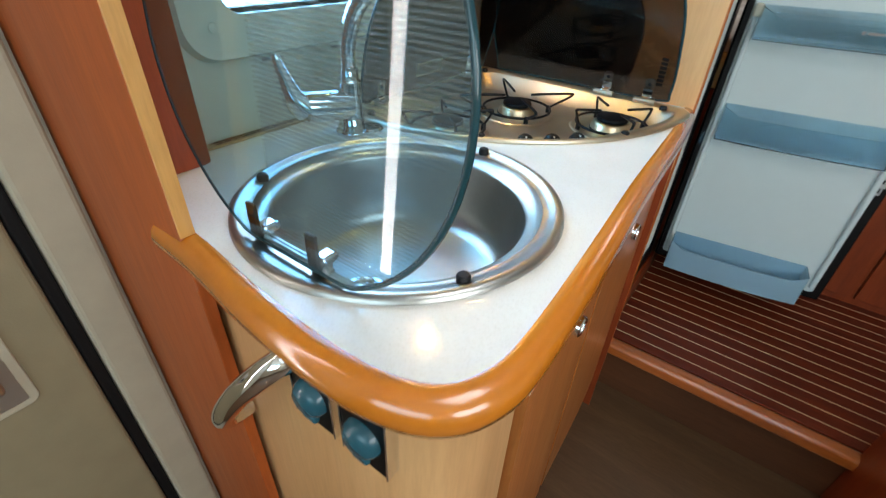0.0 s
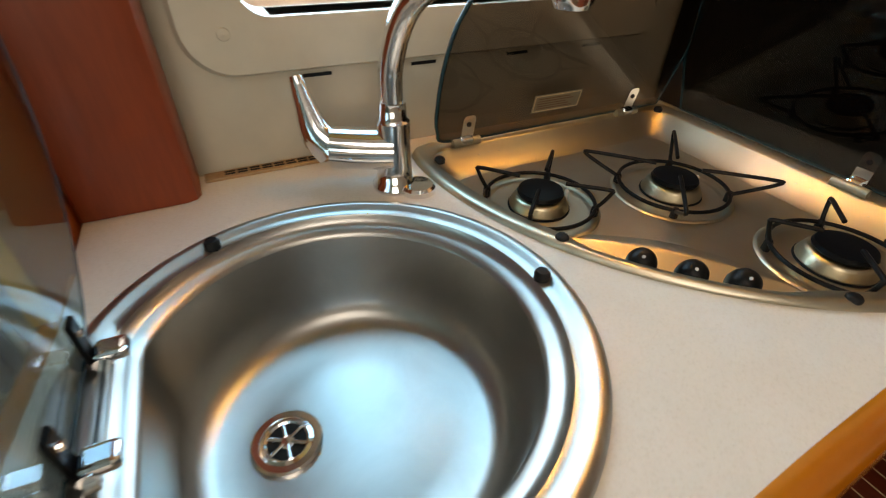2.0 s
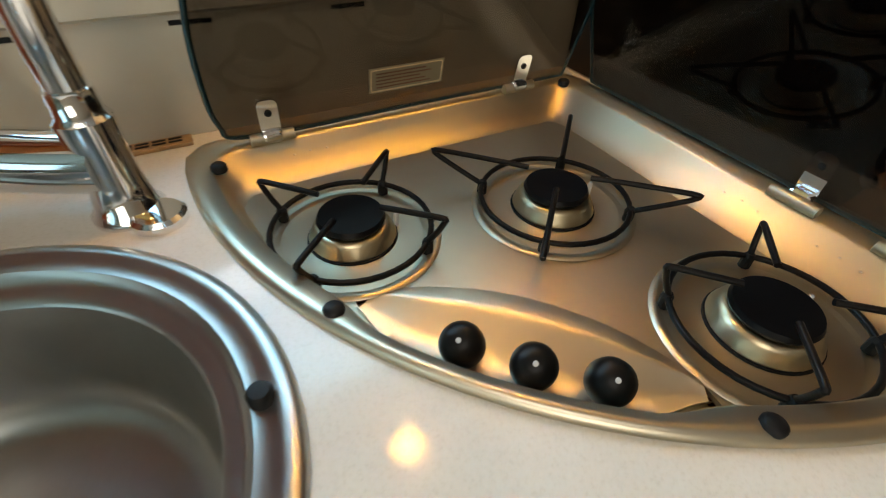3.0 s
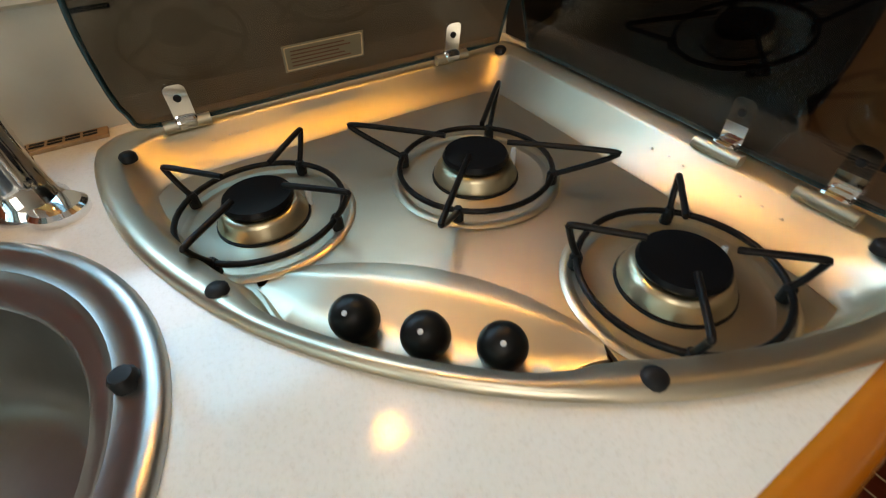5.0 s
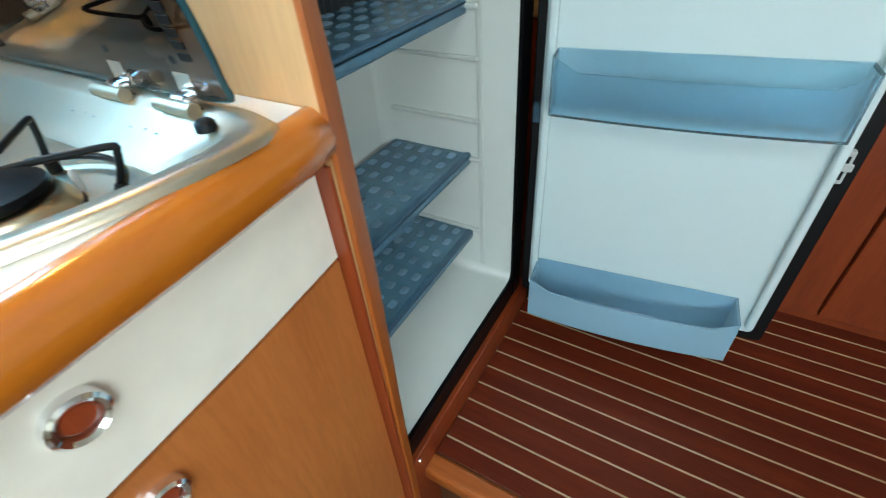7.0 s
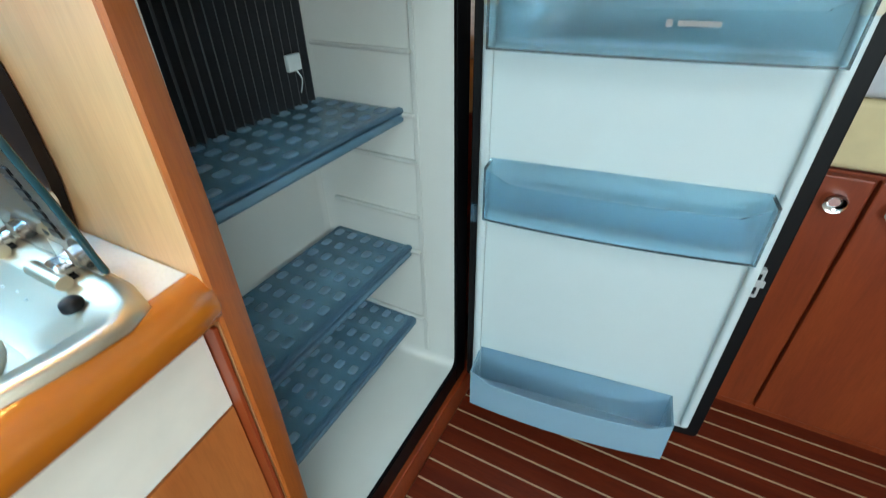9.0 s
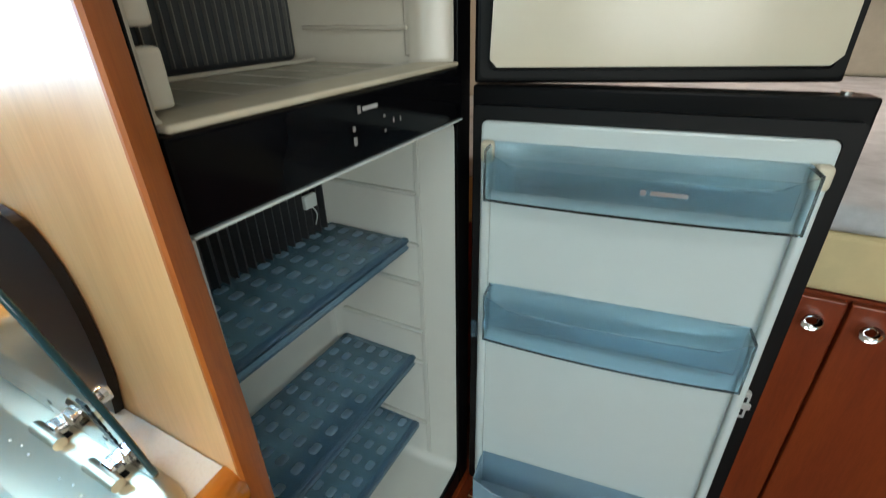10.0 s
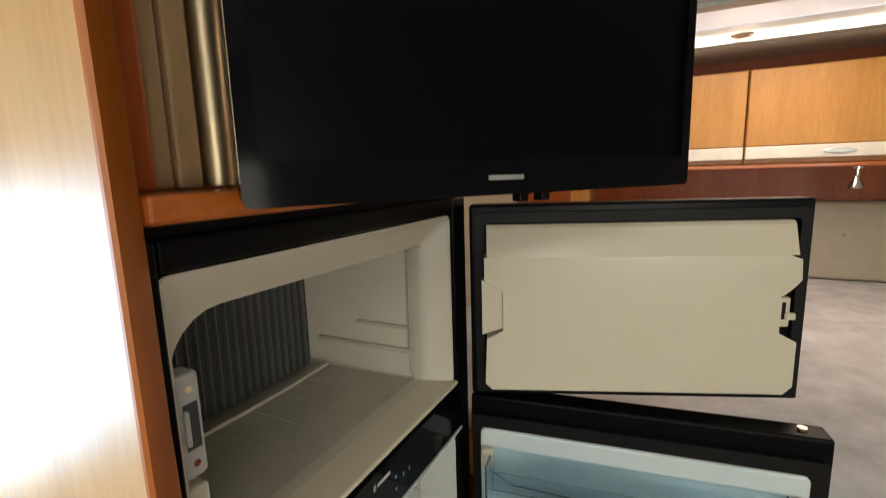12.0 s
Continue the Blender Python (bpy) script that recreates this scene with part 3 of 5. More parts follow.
BURNERS = ((0.324, -0.376, 0.032, 0.0635, 45, 0.013), (0.364, -0.203, 0.033, 0.065, 45, 0.045), (0.540, -0.163, 0.034, 0.064, 45, 0.008))
PAN_Z = TOP - 0.022


def hob():
    t = thing("hob", (0.36, -0.22, TOP), "triangular stainless steel three burner gas hob with open lids", "hob")
    z = TOP

    fold = Matrix.Translation((0.1855, 0, z + 0.012)) @ Matrix.Rotation(radians(12), 4, "Y") @ Matrix.Translation((-0.1855, 0, -z - 0.012))

    def leant(bm):
        bm.transform(fold)
        return bm

    def narrow(deg):
        """The rim is slimmer along the knob panel."""
        s = max(0.0, min(1.0, min(deg + 63, -29.5 - deg) / 7))
        return 1 - 0.42 * s * s * (3 - 2 * s)

    def push(pts, d):
        out = []
        for x, y in pts:
            u, v = x - HOB_C[0], y - HOB_C[1]
            r, deg = math.hypot(u, v), math.degrees(math.atan2(v, u))
            if -63 < deg < -29.5 and abs(r - (HOB_R - d)) < 0.002:
                k = (HOB_R - d * narrow(deg)) / r
                x, y = HOB_C[0] + u * k, HOB_C[1] + v * k
            out.append((x, y))
        return out

    def ring(d, h, side=None):
        return [(x, y, z + h) for x, y in push(hob_outline(d, 16, 96, side), d)]
    rim = [ring(0.014, -0.008), ring(0.0, 0.0005), ring(0.0008, 0.0045), ring(0.004, 0.007), ring(0.010, 0.0075), ring(0.013, 0.006), ring(0.020, 0.0055, 0.026), ring(0.022, 0.003, 0.029), ring(0.025, -0.003, 0.034), ring(0.029, -0.015, 0.050), ring(0.0315, -0.020, 0.058), ring(0.034, -0.0218, 0.063)]
    part("rim", loops(rim), M_STEEL, t, smooth=60)
    lens_in = [(v.x, v.y) for v in curve_pts([(0.386, -0.400, 0), (0.393, -0.370, 0), (0.412, -0.331, 0), (0.443, -0.291, 0), (0.488, -0.257, 0), (0.538, -0.237, 0), (0.566, -0.238, 0)], 5)]
    arc = []
    for k in range(17):
        deg = -29.5 - (62 - 29.5) * k / 16
        a, r = radians(deg), HOB_R - 0.0365 * narrow(deg)
        arc.append((HOB_C[0] + r * math.cos(a), HOB_C[1] + r * math.sin(a)))
    well = lens_in + arc[1:-1]
    pan = sheet(push(hob_outline(0.034, 16, 96, 0.063), 0.034), [well], z - 0.026, PAN_Z)
    part("pan", pan, M_STEEL, t)
    polar = sorted((math.degrees(math.atan2(y - HOB_C[1], x - HOB_C[0])), math.hypot(x - HOB_C[0], y - HOB_C[1])) for x, y in lens_in)
    rows = []
    for k in range(49):
        deg = -62.5 + 33.0 * k / 48
        ro = HOB_R - 0.0365 * narrow(deg)
        ri = next(ra + (rb - ra) * (deg - da) / max(db - da, 1e-6) for (da, ra), (db, rb) in zip(polar, polar[1:]) if da <= deg <= db)
        w = max(ro - ri, 0.003)
        f = w / 0.08
        deep = -0.0065 * f
        prof = ((0.0, -0.003), (0.006, 0.0008), (0.20, 0.0035 * f), (0.27, 0.0030 * f), (0.32, 0.0010 * f), (0.60, deep + 0.0022 * f), (0.68, deep), (0.93, deep), (0.975, deep + 0.003), (1.0, 0.0035))
        c, q = math.cos(radians(deg)), math.sin(radians(deg))
        rows.append([(HOB_C[0] + (ri + w * u) * c, HOB_C[1] + (ri + w * u) * q, PAN_Z + h) for u, h in prof])
    part("well_floor", slab(well, "z", PAN_Z - 0.012, PAN_Z - 0.0095), M_STEEL, t)
    part("knob_well", loops(rows, False), M_STEEL, t, "recessed steel panel that carries the knobs", smooth=50)
    for deg in (-51.1, -44.6, -38.2):
        a = radians(deg)
        turn = Matrix.Translation((HOB_C[0] + 0.391 * math.cos(a), HOB_C[1] + 0.391 * math.sin(a), PAN_Z - 0.0045)) @ Matrix.Rotation(radians(30), 4, (-math.sin(a), math.cos(a), 0))
        bm = lathe([(0.0, 0.0), (0.010, 0.0), (0.0102, 0.006), (0.0136, 0.0075), (0.0147, 0.012), (0.0145, 0.019), (0.0128, 0.0255), (0.0088, 0.0298), (0.0045, 0.0312), (0.0, 0.0315)], (0, 0, 0), 28)
        bm.transform(turn)
        k = part("knob", bm, M_KNOB, t, "round black gas knob", smooth=40)
        bm = lathe([(0.0, 0.0006), (0.0017, 0.0004), (0.0019, -0.001)], (0.0, 0.0, 0.0314), 10)
        bm.transform(turn)
        part("pointer", bm, M_PRINT, k)
    for x, y, r, g, turn, reach in BURNERS:
        burner(t, x, y, PAN_Z, r, turn)
    for x, y in ((0.220, -0.456), (0.418, -0.420), (0.590, -0.250), (0.600, -0.060), (0.197, -0.058)):
        part("rubber_bumper", lathe([(0.0, 0.0), (0.0068, 0.0), (0.0068, 0.005), (0.005, 0.007), (0.0, 0.0072)], (x, y, z + 0.0035), 14), M_RUBBER, t, smooth=50)
    for x, y, sx in ((0.185, -0.403, 1), (0.185, -0.122, 1), (0.478, -0.046, 0), (0.560, -0.046, 0)):
        if sx:
            h = part("lid_hinge", tube([(x + 0.006, y - 0.020, z + 0.010), (x + 0.006, y + 0.020, z + 0.010)], 0.0055, 12), M_STEEL, t, smooth=40)
            c = part("hinge_clip", leant(slab(round_rect(y - 0.009, y + 0.009, z + 0.008, z + 0.050, 0.006), "x", 0.1884, 0.1909)), M_CHROME, h)
            part("screw", leant(lathe([(0.0, 0.0018), (0.003, 0.0015), (0.0035, 0.0)], (0.1909, y, z + 0.037), 12, "X")), M_RUBBER, h)
            part("slot", box(x - 0.008, x + 0.003, y - 0.013, y + 0.013, z + 0.0045, z + 0.0068, 0.001), M_RUBBER, h)
            for k in (-1, 0, 1):
                part("rivet", lathe([(0.0, 0.0010), (0.0009, 0.0008), (0.0013, 0.0)], (0.2012 + 0.0022 * abs(k), y + 0.030 + 0.016 * k, z - 0.0062), 8), M_SATIN, h)
            part("clip_foot", box(x - 0.004, x + 0.012, y - 0.010, y + 0.010, z + 0.006, z + 0.017, 0.004, 3), M_CHROME, h)
        else:
            h = part("lid_hinge", tube([(x - 0.020, y - 0.006, z + 0.010), (x + 0.020, y - 0.006, z + 0.010)], 0.0055, 12), M_STEEL, t, smooth=40)
            c = part("hinge_clip", slab(round_rect(x - 0.009, x + 0.009, z + 0.006, z + 0.050, 0.006), "y", y + 0.0065, y + 0.009), M_CHROME, h)
            part("screw", lathe([(0.0, -0.0018), (0.003, -0.0015), (0.0035, 0.0)], (x, y + 0.0065, z + 0.039), 12, "Y"), M_RUBBER, h)
            part("slot", box(x - 0.013, x + 0.013, y - 0.005, y + 0.006, z + 0.0045, z + 0.0068, 0.001), M_RUBBER, h)
            for k in (-1, 0, 1):
                part("rivet", lathe([(0.0, 0.0010), (0.0009, 0.0008), (0.0013, 0.0)], (x - 0.030 + 0.016 * k, -0.0642 - 0.0022 * abs(k), z - 0.0062), 8), M_SATIN, h)
            part("clip_foot", box(x - 0.010, x + 0.010, y - 0.004, y + 0.009, z + 0.006, z + 0.017, 0.004, 3), M_CHROME, h)
    # one lid towards the window, the other towards the partition, both leaning in a little
    out = [(v.x, v.y) for v in curve_pts([(-0.055, z + 0.012, 0), (-0.25, z + 0.012, 0), (-0.42, z + 0.012, 0), (-0.445, z + 0.03, 0), (-0.449, z + 0.075, 0), (-0.445, z + 0.126, 0), (-0.432, z + 0.172, 0), (-0.40, z + 0.215, 0), (-0.33, z + 0.248, 0), (-0.24, z + 0.262, 0), (-0.13, z + 0.25, 0), (-0.052, z + 0.20, 0)], 5)] + [(-0.045, z + 0.09)]
    lid = part("glass_lid", leant(slab(out, "x", 0.183, 0.188)), M_WINLID, t, "tinted glass hob lid raised against the window")
    lid.visible_shadow = False
    part("glass_edge", leant(tube([(0.1855, u, v) for u, v in out], 0.0026, 8, True)), M_GLASSEDGE, lid, smooth=60)
    plate = part("name_plate", leant(box(0.1885, 0.1892, -0.306, -0.226, z + 0.036, z + 0.062, 0)), M_TAPE, lid, "yellowed aluminium name plate")
    part("border", leant(ring_plate(round_rect(-0.3045, -0.2275, z + 0.0373, z + 0.0607, 0.002), round_rect(-0.3035, -0.2285, z + 0.0383, z + 0.0597, 0.0015), "x", 0.1892, 0.1895)), M_HOLLY, plate)
    for k in range(5):
        part("line_of_print", leant(box(0.1892, 0.1895, -0.299, -0.240 - 0.006 * (k % 3), z + 0.0410 + 0.0036 * k, z + 0.0422 + 0.0036 * k, 0)), M_DARKWOOD, plate)
    out = [(v.x, v.y) for v in curve_pts([(0.22, z + 0.012, 0), (0.40, z + 0.012, 0), (0.58, z + 0.012, 0), (0.600, z + 0.03, 0), (0.598, z + 0.10, 0), (0.585, z + 0.18, 0), (0.555, z + 0.235, 0), (0.48, z + 0.275, 0), (0.36, z + 0.275, 0), (0.25, z + 0.24, 0), (0.212, z + 0.17, 0)], 5)] + [(0.205, z + 0.09)]
    lean = Matrix.Translation((0, -0.0345, z + 0.012)) @ Matrix.Rotation(radians(8), 4, "X") @ Matrix.Translation((0, 0.0345, -z - 0.012))
    bm = slab(out, "y", -0.037, -0.032)
    bm.transform(lean)
    lid = part("glass_lid", bm, M_HOBLID, t, "tinted glass hob lid raised near the partition")
    lid.visible_shadow = False
    for k in range(7):
        bm = box(0.571, 0.583, -0.0378, -0.0371, z + 0.040 + 0.0078 * k, z + 0.0455 + 0.0078 * k, 0)
        bm.transform(lean)
        part("mark", bm, M_BLACKM, lid)
    bm = tube([lean @ Vector((u, -0.0345, v)) for u, v in out], 0.0026, 8, True)
    part("glass_edge", bm, M_GLASSEDGE, lid, smooth=60)
    return t


hob()
for x, y, r, g, turn, reach in BURNERS:
    grate(x, y, PAN_Z + 0.001, g, turn, reach)


def splashback():
    t = thing("splashback", (0.32, -0.01, TOP), "black glass splashback panel held by a chrome clip", "splashback")
    z = TOP
    out = [(0.142, z + 0.002), (0.496, z + 0.002)] + [(v.x, v.y) for v in curve_pts([(0.511, z + 0.05, 0), (0.515, z + 0.11, 0), (0.506, z + 0.155, 0), (0.484, z + 0.186, 0), (0.45, z + 0.196, 0)], 5)] + [(0.142, z + 0.196)]
    part("panel", slab(out, "y", -0.0095, -0.0015), M_SPLASH, t)
    part("clip", lathe([(0.0, -0.020), (0.006, -0.019), (0.0085, -0.014), (0.0085, -0.008), (0.0, -0.008)], (0.505, -0.002, z + 0.036), 18, "Y"), M_CHROME, t, "round chrome clip", smooth=40)
    part("clip", lathe([(0.0, -0.020), (0.006, -0.019), (0.0085, -0.014), (0.0085, -0.008), (0.0, -0.008)], (0.460, -0.002, z + 0.196), 18, "Y"), M_CHROME, t, "round chrome clip", smooth=40)


splashback()


def tap():
    t = thing("tap", (0.245, -0.525, TOP), "chrome kitchen tap with a high arched swivel spout", "tap")
    z = TOP
    x, y = 0.245, -0.525
    part("body", lathe([(0.0, 0.0), (0.026, 0.0), (0.026, 0.004), (0.021, 0.010), (0.0185, 0.03), (0.018, 0.06), (0.0185, 0.078), (0.015, 0.082), (0.0145, 0.098), (0.0, 0.098)], (x, y, z), 28), M_CHROME, t, smooth=40)
    pts = [(x, y, z + 0.08), (x + 0.003, y, z + 0.135), (x + 0.028, y + 0.008, z + 0.188), (x + 0.078, y + 0.022, z + 0.221), (x + 0.136, y + 0.038, z + 0.236), (x + 0.186, y + 0.052, z + 0.233)]
    part("spout", tube(curve_pts(pts, 6), 0.0125, 16), M_CHROME, t, smooth=60)
    part("aerator", lathe([(0.0, -0.014), (0.011, -0.014), (0.0135, -0.009), (0.0135, 0.008), (0.011, 0.014), (0.0, 0.015)], (x + 0.190, y + 0.053, z + 0.226), 20), M_CHROME, t, smooth=40)
    side = tube(curve_pts([(x, y, z + 0.045), (x - 0.012, y - 0.03, z + 0.046), (x - 0.026, y - 0.062, z + 0.048)], 5), 0.023, 22)
    part("cartridge", side, M_CHROME, t, smooth=50)
    lever = [(x - 0.027, y - 0.060, z + 0.045), (x - 0.036, y - 0.074, z + 0.062), (x - 0.045, y - 0.080, z + 0.09), (x - 0.054, y - 0.084, z + 0.118)]
    rl = [0.023, 0.018, 0.0115, 0.007]
    pl = curve_pts(lever, 5)
    part("lever", tube(pl, 0.01, 14, radii=[rl[min(3, int(i / 5))] + (rl[min(3, int(i / 5) + 1)] - rl[min(3, int(i / 5))]) * ((i % 5) / 5) for i in range(len(pl))]), M_CHROME, t, smooth=60)
    c = thing("sink_plug_cap", (0.269, -0.507, TOP), "small round chrome cap on the worktop", "cap")
    part("cap", lathe([(0.0, 0.0), (0.020, 0.0), (0.020, 0.006), (0.017, 0.009), (0.009, 0.0085), (0.0, 0.008)], (0.267, -0.506, TOP), 28), M_CHROME, c, smooth=40)


tap()


def base_cabinet():
    t = thing("base_cabinet", (0.4, -0.42, 0), "curved kitchen base cabinet with cream drawers and cherry doors", "cabinet")
    edge = [(v.x, v.y) for v in curve_pts([(x, y, 0) for x, y in WT[1:]], 4)]
    inner = []
    for i, (x, y) in enumerate(edge):
        a, b = edge[max(i - 1, 0)], edge[min(i + 1, len(edge) - 1)]
        d = Vector((b[0] - a[0], b[1] - a[1], 0)).normalized()
        inner.append((x - d.y * 0.005, y + d.x * 0.005))
    corner = max(range(len(inner)), key=lambda i: inner[i][0])
    end, front = inner[:corner + 1], inner[corner:]
    # dark colour stands in for shade in the gap beside the corner post
    part("body", slab([(0.14, -0.82), *[(x - 0.022, y + 0.012) for x, y in inner], (0.14, -0.004)], "z", 0.0, TOP - 0.15), M_DARKWOOD, t)

    def skin(name, pts, z0, z1, material, label="", proud=0.0):
        a, b = [], []
        for i, (x, y) in enumerate(pts):
            p, q = pts[max(i - 1, 0)], pts[min(i + 1, len(pts) - 1)]
            d = Vector((q[0] - p[0], q[1] - p[1], 0)).normalized()
            a.append((x + d.y * proud, y - d.x * proud))
            b.append((x - d.y * 0.016, y + d.x * 0.016))
        return part(name, slab(a + b[::-1], "z", z0, z1), material, t, label, smooth=30)

    def along(y0, y1):
        """The front line between two values of y."""
        out = []
        for (xa, ya), (xb, yb) in zip(front, front[1:]):
            for f in (0, 0.25, 0.5, 0.75):
                x, y = xa + (xb - xa) * f, ya + (yb - ya) * f
                if y0 <= y <= y1:
                    out.append((x, y))
        return out
    skin("end_panel", end[:-4], 0.0, TOP - 0.0445, M_PALE, "pale pear veneer end panel")
    skin("corner_post", end[-5:] + front[:3], 0.0, TOP - 0.0445, M_PALE)
    for y0, y1 in ((-0.40, -0.006), (-0.70, -0.405)):
        f = along(y0, y1)
        d = skin("drawer_front", f, 0.782, TOP - 0.046, M_DRAWER, "cream lacquered drawer front", 0.004)
        latch(d, f, 0.842, y0)
        f = along(y0, y1)
        d = skin("cupboard_door", f, 0.12, 0.778, M_CUP, "cherry veneer cupboard door", 0.004)
        latch(d, f, 0.742, y0)
    part("filler", box(0.59, 0.642, -0.0055, -0.0015, 0.0, TOP - 0.0445, 0.001), M_RED, t, "red cherry filler strip beside the drawers")
    skin("plinth", along(-0.72, -0.01), 0.0, 0.11, M_ORANGE, "", -0.012)
    return t


def latch(d, f, z, y0):
    """A push-button latch: chrome bezel round a red-brown sunk button."""
    want = -0.217 if y0 > -0.5 else -0.52
    x, y = min(f, key=lambda p: abs(p[1] - want))
    b = part("latch", lathe([(0.0100, 0.003), (0.0110, 0.0075), (0.0135, 0.0092), (0.0158, 0.0072), (0.0168, 0.0)], (x + 0.003, y, z), 28, "X"), M_CHROME, d, "round chrome push latch", smooth=40)
    part("button", lathe([(0.0, 0.0055), (0.0082, 0.005), (0.0098, 0.0025)], (x + 0.003, y, z), 22, "X"), M_RED, b, "red-brown push button", smooth=40)
    return b


base_cabinet()

# ---- refrigerator ----
FX = 0.597
FY0, FY1 = 0.026, 0.527


def refrigerator():
    t = thing("refrigerator", (0.35, 0.28, 0.25), "black framed tall refrigerator with freezer, both doors open", "refrigerator")
    # outer case: back and sides as one shell open to the front
    bm = bmesh.new()
    for b in ((0.10, 0.59, FY0, FY0 + 0.008, 0.26, 1.47), (0.10, 0.59, FY1 - 0.008, FY1, 0.26, 1.47), (0.10, 0.12, FY0 + 0.008, FY1 - 0.008, 0.26, 1.47), (0.12, 0.59, FY0 + 0.008, FY1 - 0.008, 1.462, 1.47), (0.12, 0.59, FY0 + 0.008, FY1 - 0.008, 0.26, 0.268)):
        box(*b, 0, bm=bm)
    part("case", bm, M_BLACKM, t)
    L0, L1 = 0.046, 0.484

    def liner(name, z0, z1, depth, r, mat, low=0.016):
        o = round_rect(L0, L1, z0, z1, r)
        o2 = round_rect(L0 + 0.016, L1 - 0.016, z0 + low, z1 - 0.016, r)
        rings = [[(FX - 0.002, y, z) for y, z in o], [(FX - 0.03, y, z) for y, z in round_rect(L0 + 0.005, L1 - 0.005, z0 + min(low, 0.005), z1 - 0.005, r)], [(FX - 0.05, y, z) for y, z in o2], [(depth + 0.02, y, z) for y, z in o2], [(depth, y, z) for y, z in round_rect(L0 + 0.03, L1 - 0.03, z0 + low + 0.01, z1 - 0.03, r)]]
        return part(name, loops(rings, True, None, (False, True)), mat, t, "white moulded inner lining", smooth=50)
    low = liner("fridge_liner", 0.325, 1.100, 0.325, 0.02, M_INNER)
    top = liner("freezer_liner", 1.173, 1.438, 0.305, 0.012, M_LINER, -0.008)
    # black front frame and control panel
    part("front_frame", box(FX - 0.03, FX + 0.004, FY0, L0 - 0.001, 0.27, 1.462, 0.002), M_BLACKM, t)
    part("front_frame", box(FX - 0.03, FX + 0.004, L1 + 0.001, FY1, 0.27, 1.462, 0.002), M_BLACKM, t)
    part("front_frame", box(FX - 0.03, FX + 0.004, L0, L1, 1.440, 1.462, 0.002), M_BLACKM, t)
    part("front_frame", box(FX - 0.03, FX + 0.004, L0, L1, 0.27, 0.3235, 0.002), M_BLACKM, t)
    cp = part("control_panel", box(FX - 0.03, FX + 0.010, L0 - 0.004, L1 + 0.002, 1.1015, 1.1715, 0.003), M_BLACK, t, "glossy black control panel with small pale marks")
    part("edge_strip", box(FX - 0.004, FX + 0.0115, L0 - 0.003, L1 + 0.001, 1.0985, 1.1013, 0.0008), M_WHITE, t, "thin white edge strip")
    part("edge_strip", box(FX - 0.004, FX + 0.0055, L0 - 0.0022, L0 + 0.0008, 0.324, 1.0982, 0.0008), M_WHITE, t)
    px = FX + 0.0105
    part("mark", box(px, px + 0.0006, 0.243, 0.248, 1.151, 1.1585, 0), M_PRINT2, cp)
    part("mark", box(px, px + 0.0006, 0.251, 0.277, 1.1525, 1.1565, 0), M_PRINT, cp)
    for y, z, w, h in ((0.2325, 1.135, 0.004, 0.005), (0.2325, 1.121, 0.005, 0.008), (0.287, 1.1395, 0.003, 0.003), (0.287, 1.1235, 0.003, 0.003), (0.305, 1.131, 0.002, 0.005), (0.319, 1.130, 0.002, 0.005)):
        part("mark", box(px, px + 0.0006, y, y + w, z, z + h, 0), M_PRINT2, cp)
    # shelf runners moulded in the lining, and the shelves
    for z in (0.451, 0.618, 0.695, 0.802, 0.880, 0.975):
        part("shelf_runner", box(0.345, 0.535, L1 - 0.026, L1 - 0.0155, z, z + 0.007, 0.003), M_INNER, low)
        part("shelf_runner", box(0.345, 0.535, L0 + 0.0155, L0 + 0.026, z, z + 0.007, 0.003), M_INNER, low)
    part("moulded_strip", box(0.53, 0.54, L1 - 0.0185, L1 - 0.0155, 0.36, 1.07, 0.002), M_INNER, low)
    for z in (0.445, 0.624, 0.885):
        s = part("shelf", shelf_mesh(z), M_SHELF, t, "blue translucent shelf with rows of oval dimples")
        for i in range(10):
            for j in range(5):
                part("dimple", dimple_mesh(0.358 + 0.0315 * j, 0.088 + 0.0395 * i, z + 0.0068), M_DIMPLE, s)
    f = part("cooling_plate", box(0.334, 0.339, L0 + 0.02, 0.440, 0.888, 1.08, 0.0024), M_FIN, t, "dark ribbed cooling plate")
    for k in range(23):
        y = L0 + 0.028 + k * 0.0165
        part("fin", box(0.339, 0.358, y, y + 0.002, 0.892, 1.078, 0), M_FIN, f)
    tag = part("sensor_tag", box(0.362, 0.370, 0.382, 0.410, 0.950, 0.974, 0.002), M_WHITE, t, "white sensor clip with a wire")
    part("wire", tube(curve_pts([(0.366, 0.400, 0.950), (0.370, 0.405, 0.936), (0.366, 0.402, 0.916)], 4), 0.0012, 6), M_WHITE, tag)
    part("freezer_sill", box(FX - 0.046, FX + 0.007, L0 + 0.002, L1 - 0.002, 1.1722, 1.1785, 0.0028, 3), M_IVORY, t, "white freezer sill above the control panel")
    # freezer: sloping jambs down to an arched opening, plate of fins, striker
    o = []
    for cy, cz, r, a0 in ((0.454, 1.386, 0.008, 0), (0.070 + 0.048, 1.397 - 0.048, 0.048, 90), (0.072, 1.182, 0.004, 180), (0.458, 1.182, 0.004, 270)):
        o += [(cy + r * math.cos(radians(a0 + 15 * k)), cz + r * math.sin(radians(a0 + 15 * k))) for k in range(7)]
    flange = round_rect(L0 + 0.001, L1 - 0.001, 1.174, 1.437, 0.006)
    inset = round_rect(L0 + 0.006, L1 - 0.006, 1.176, 1.431, 0.010)
    step_in = [(0.72 * u[0] + 0.28 * v[0], 0.72 * u[1] + 0.28 * v[1]) for u, v in zip(o, inset)]
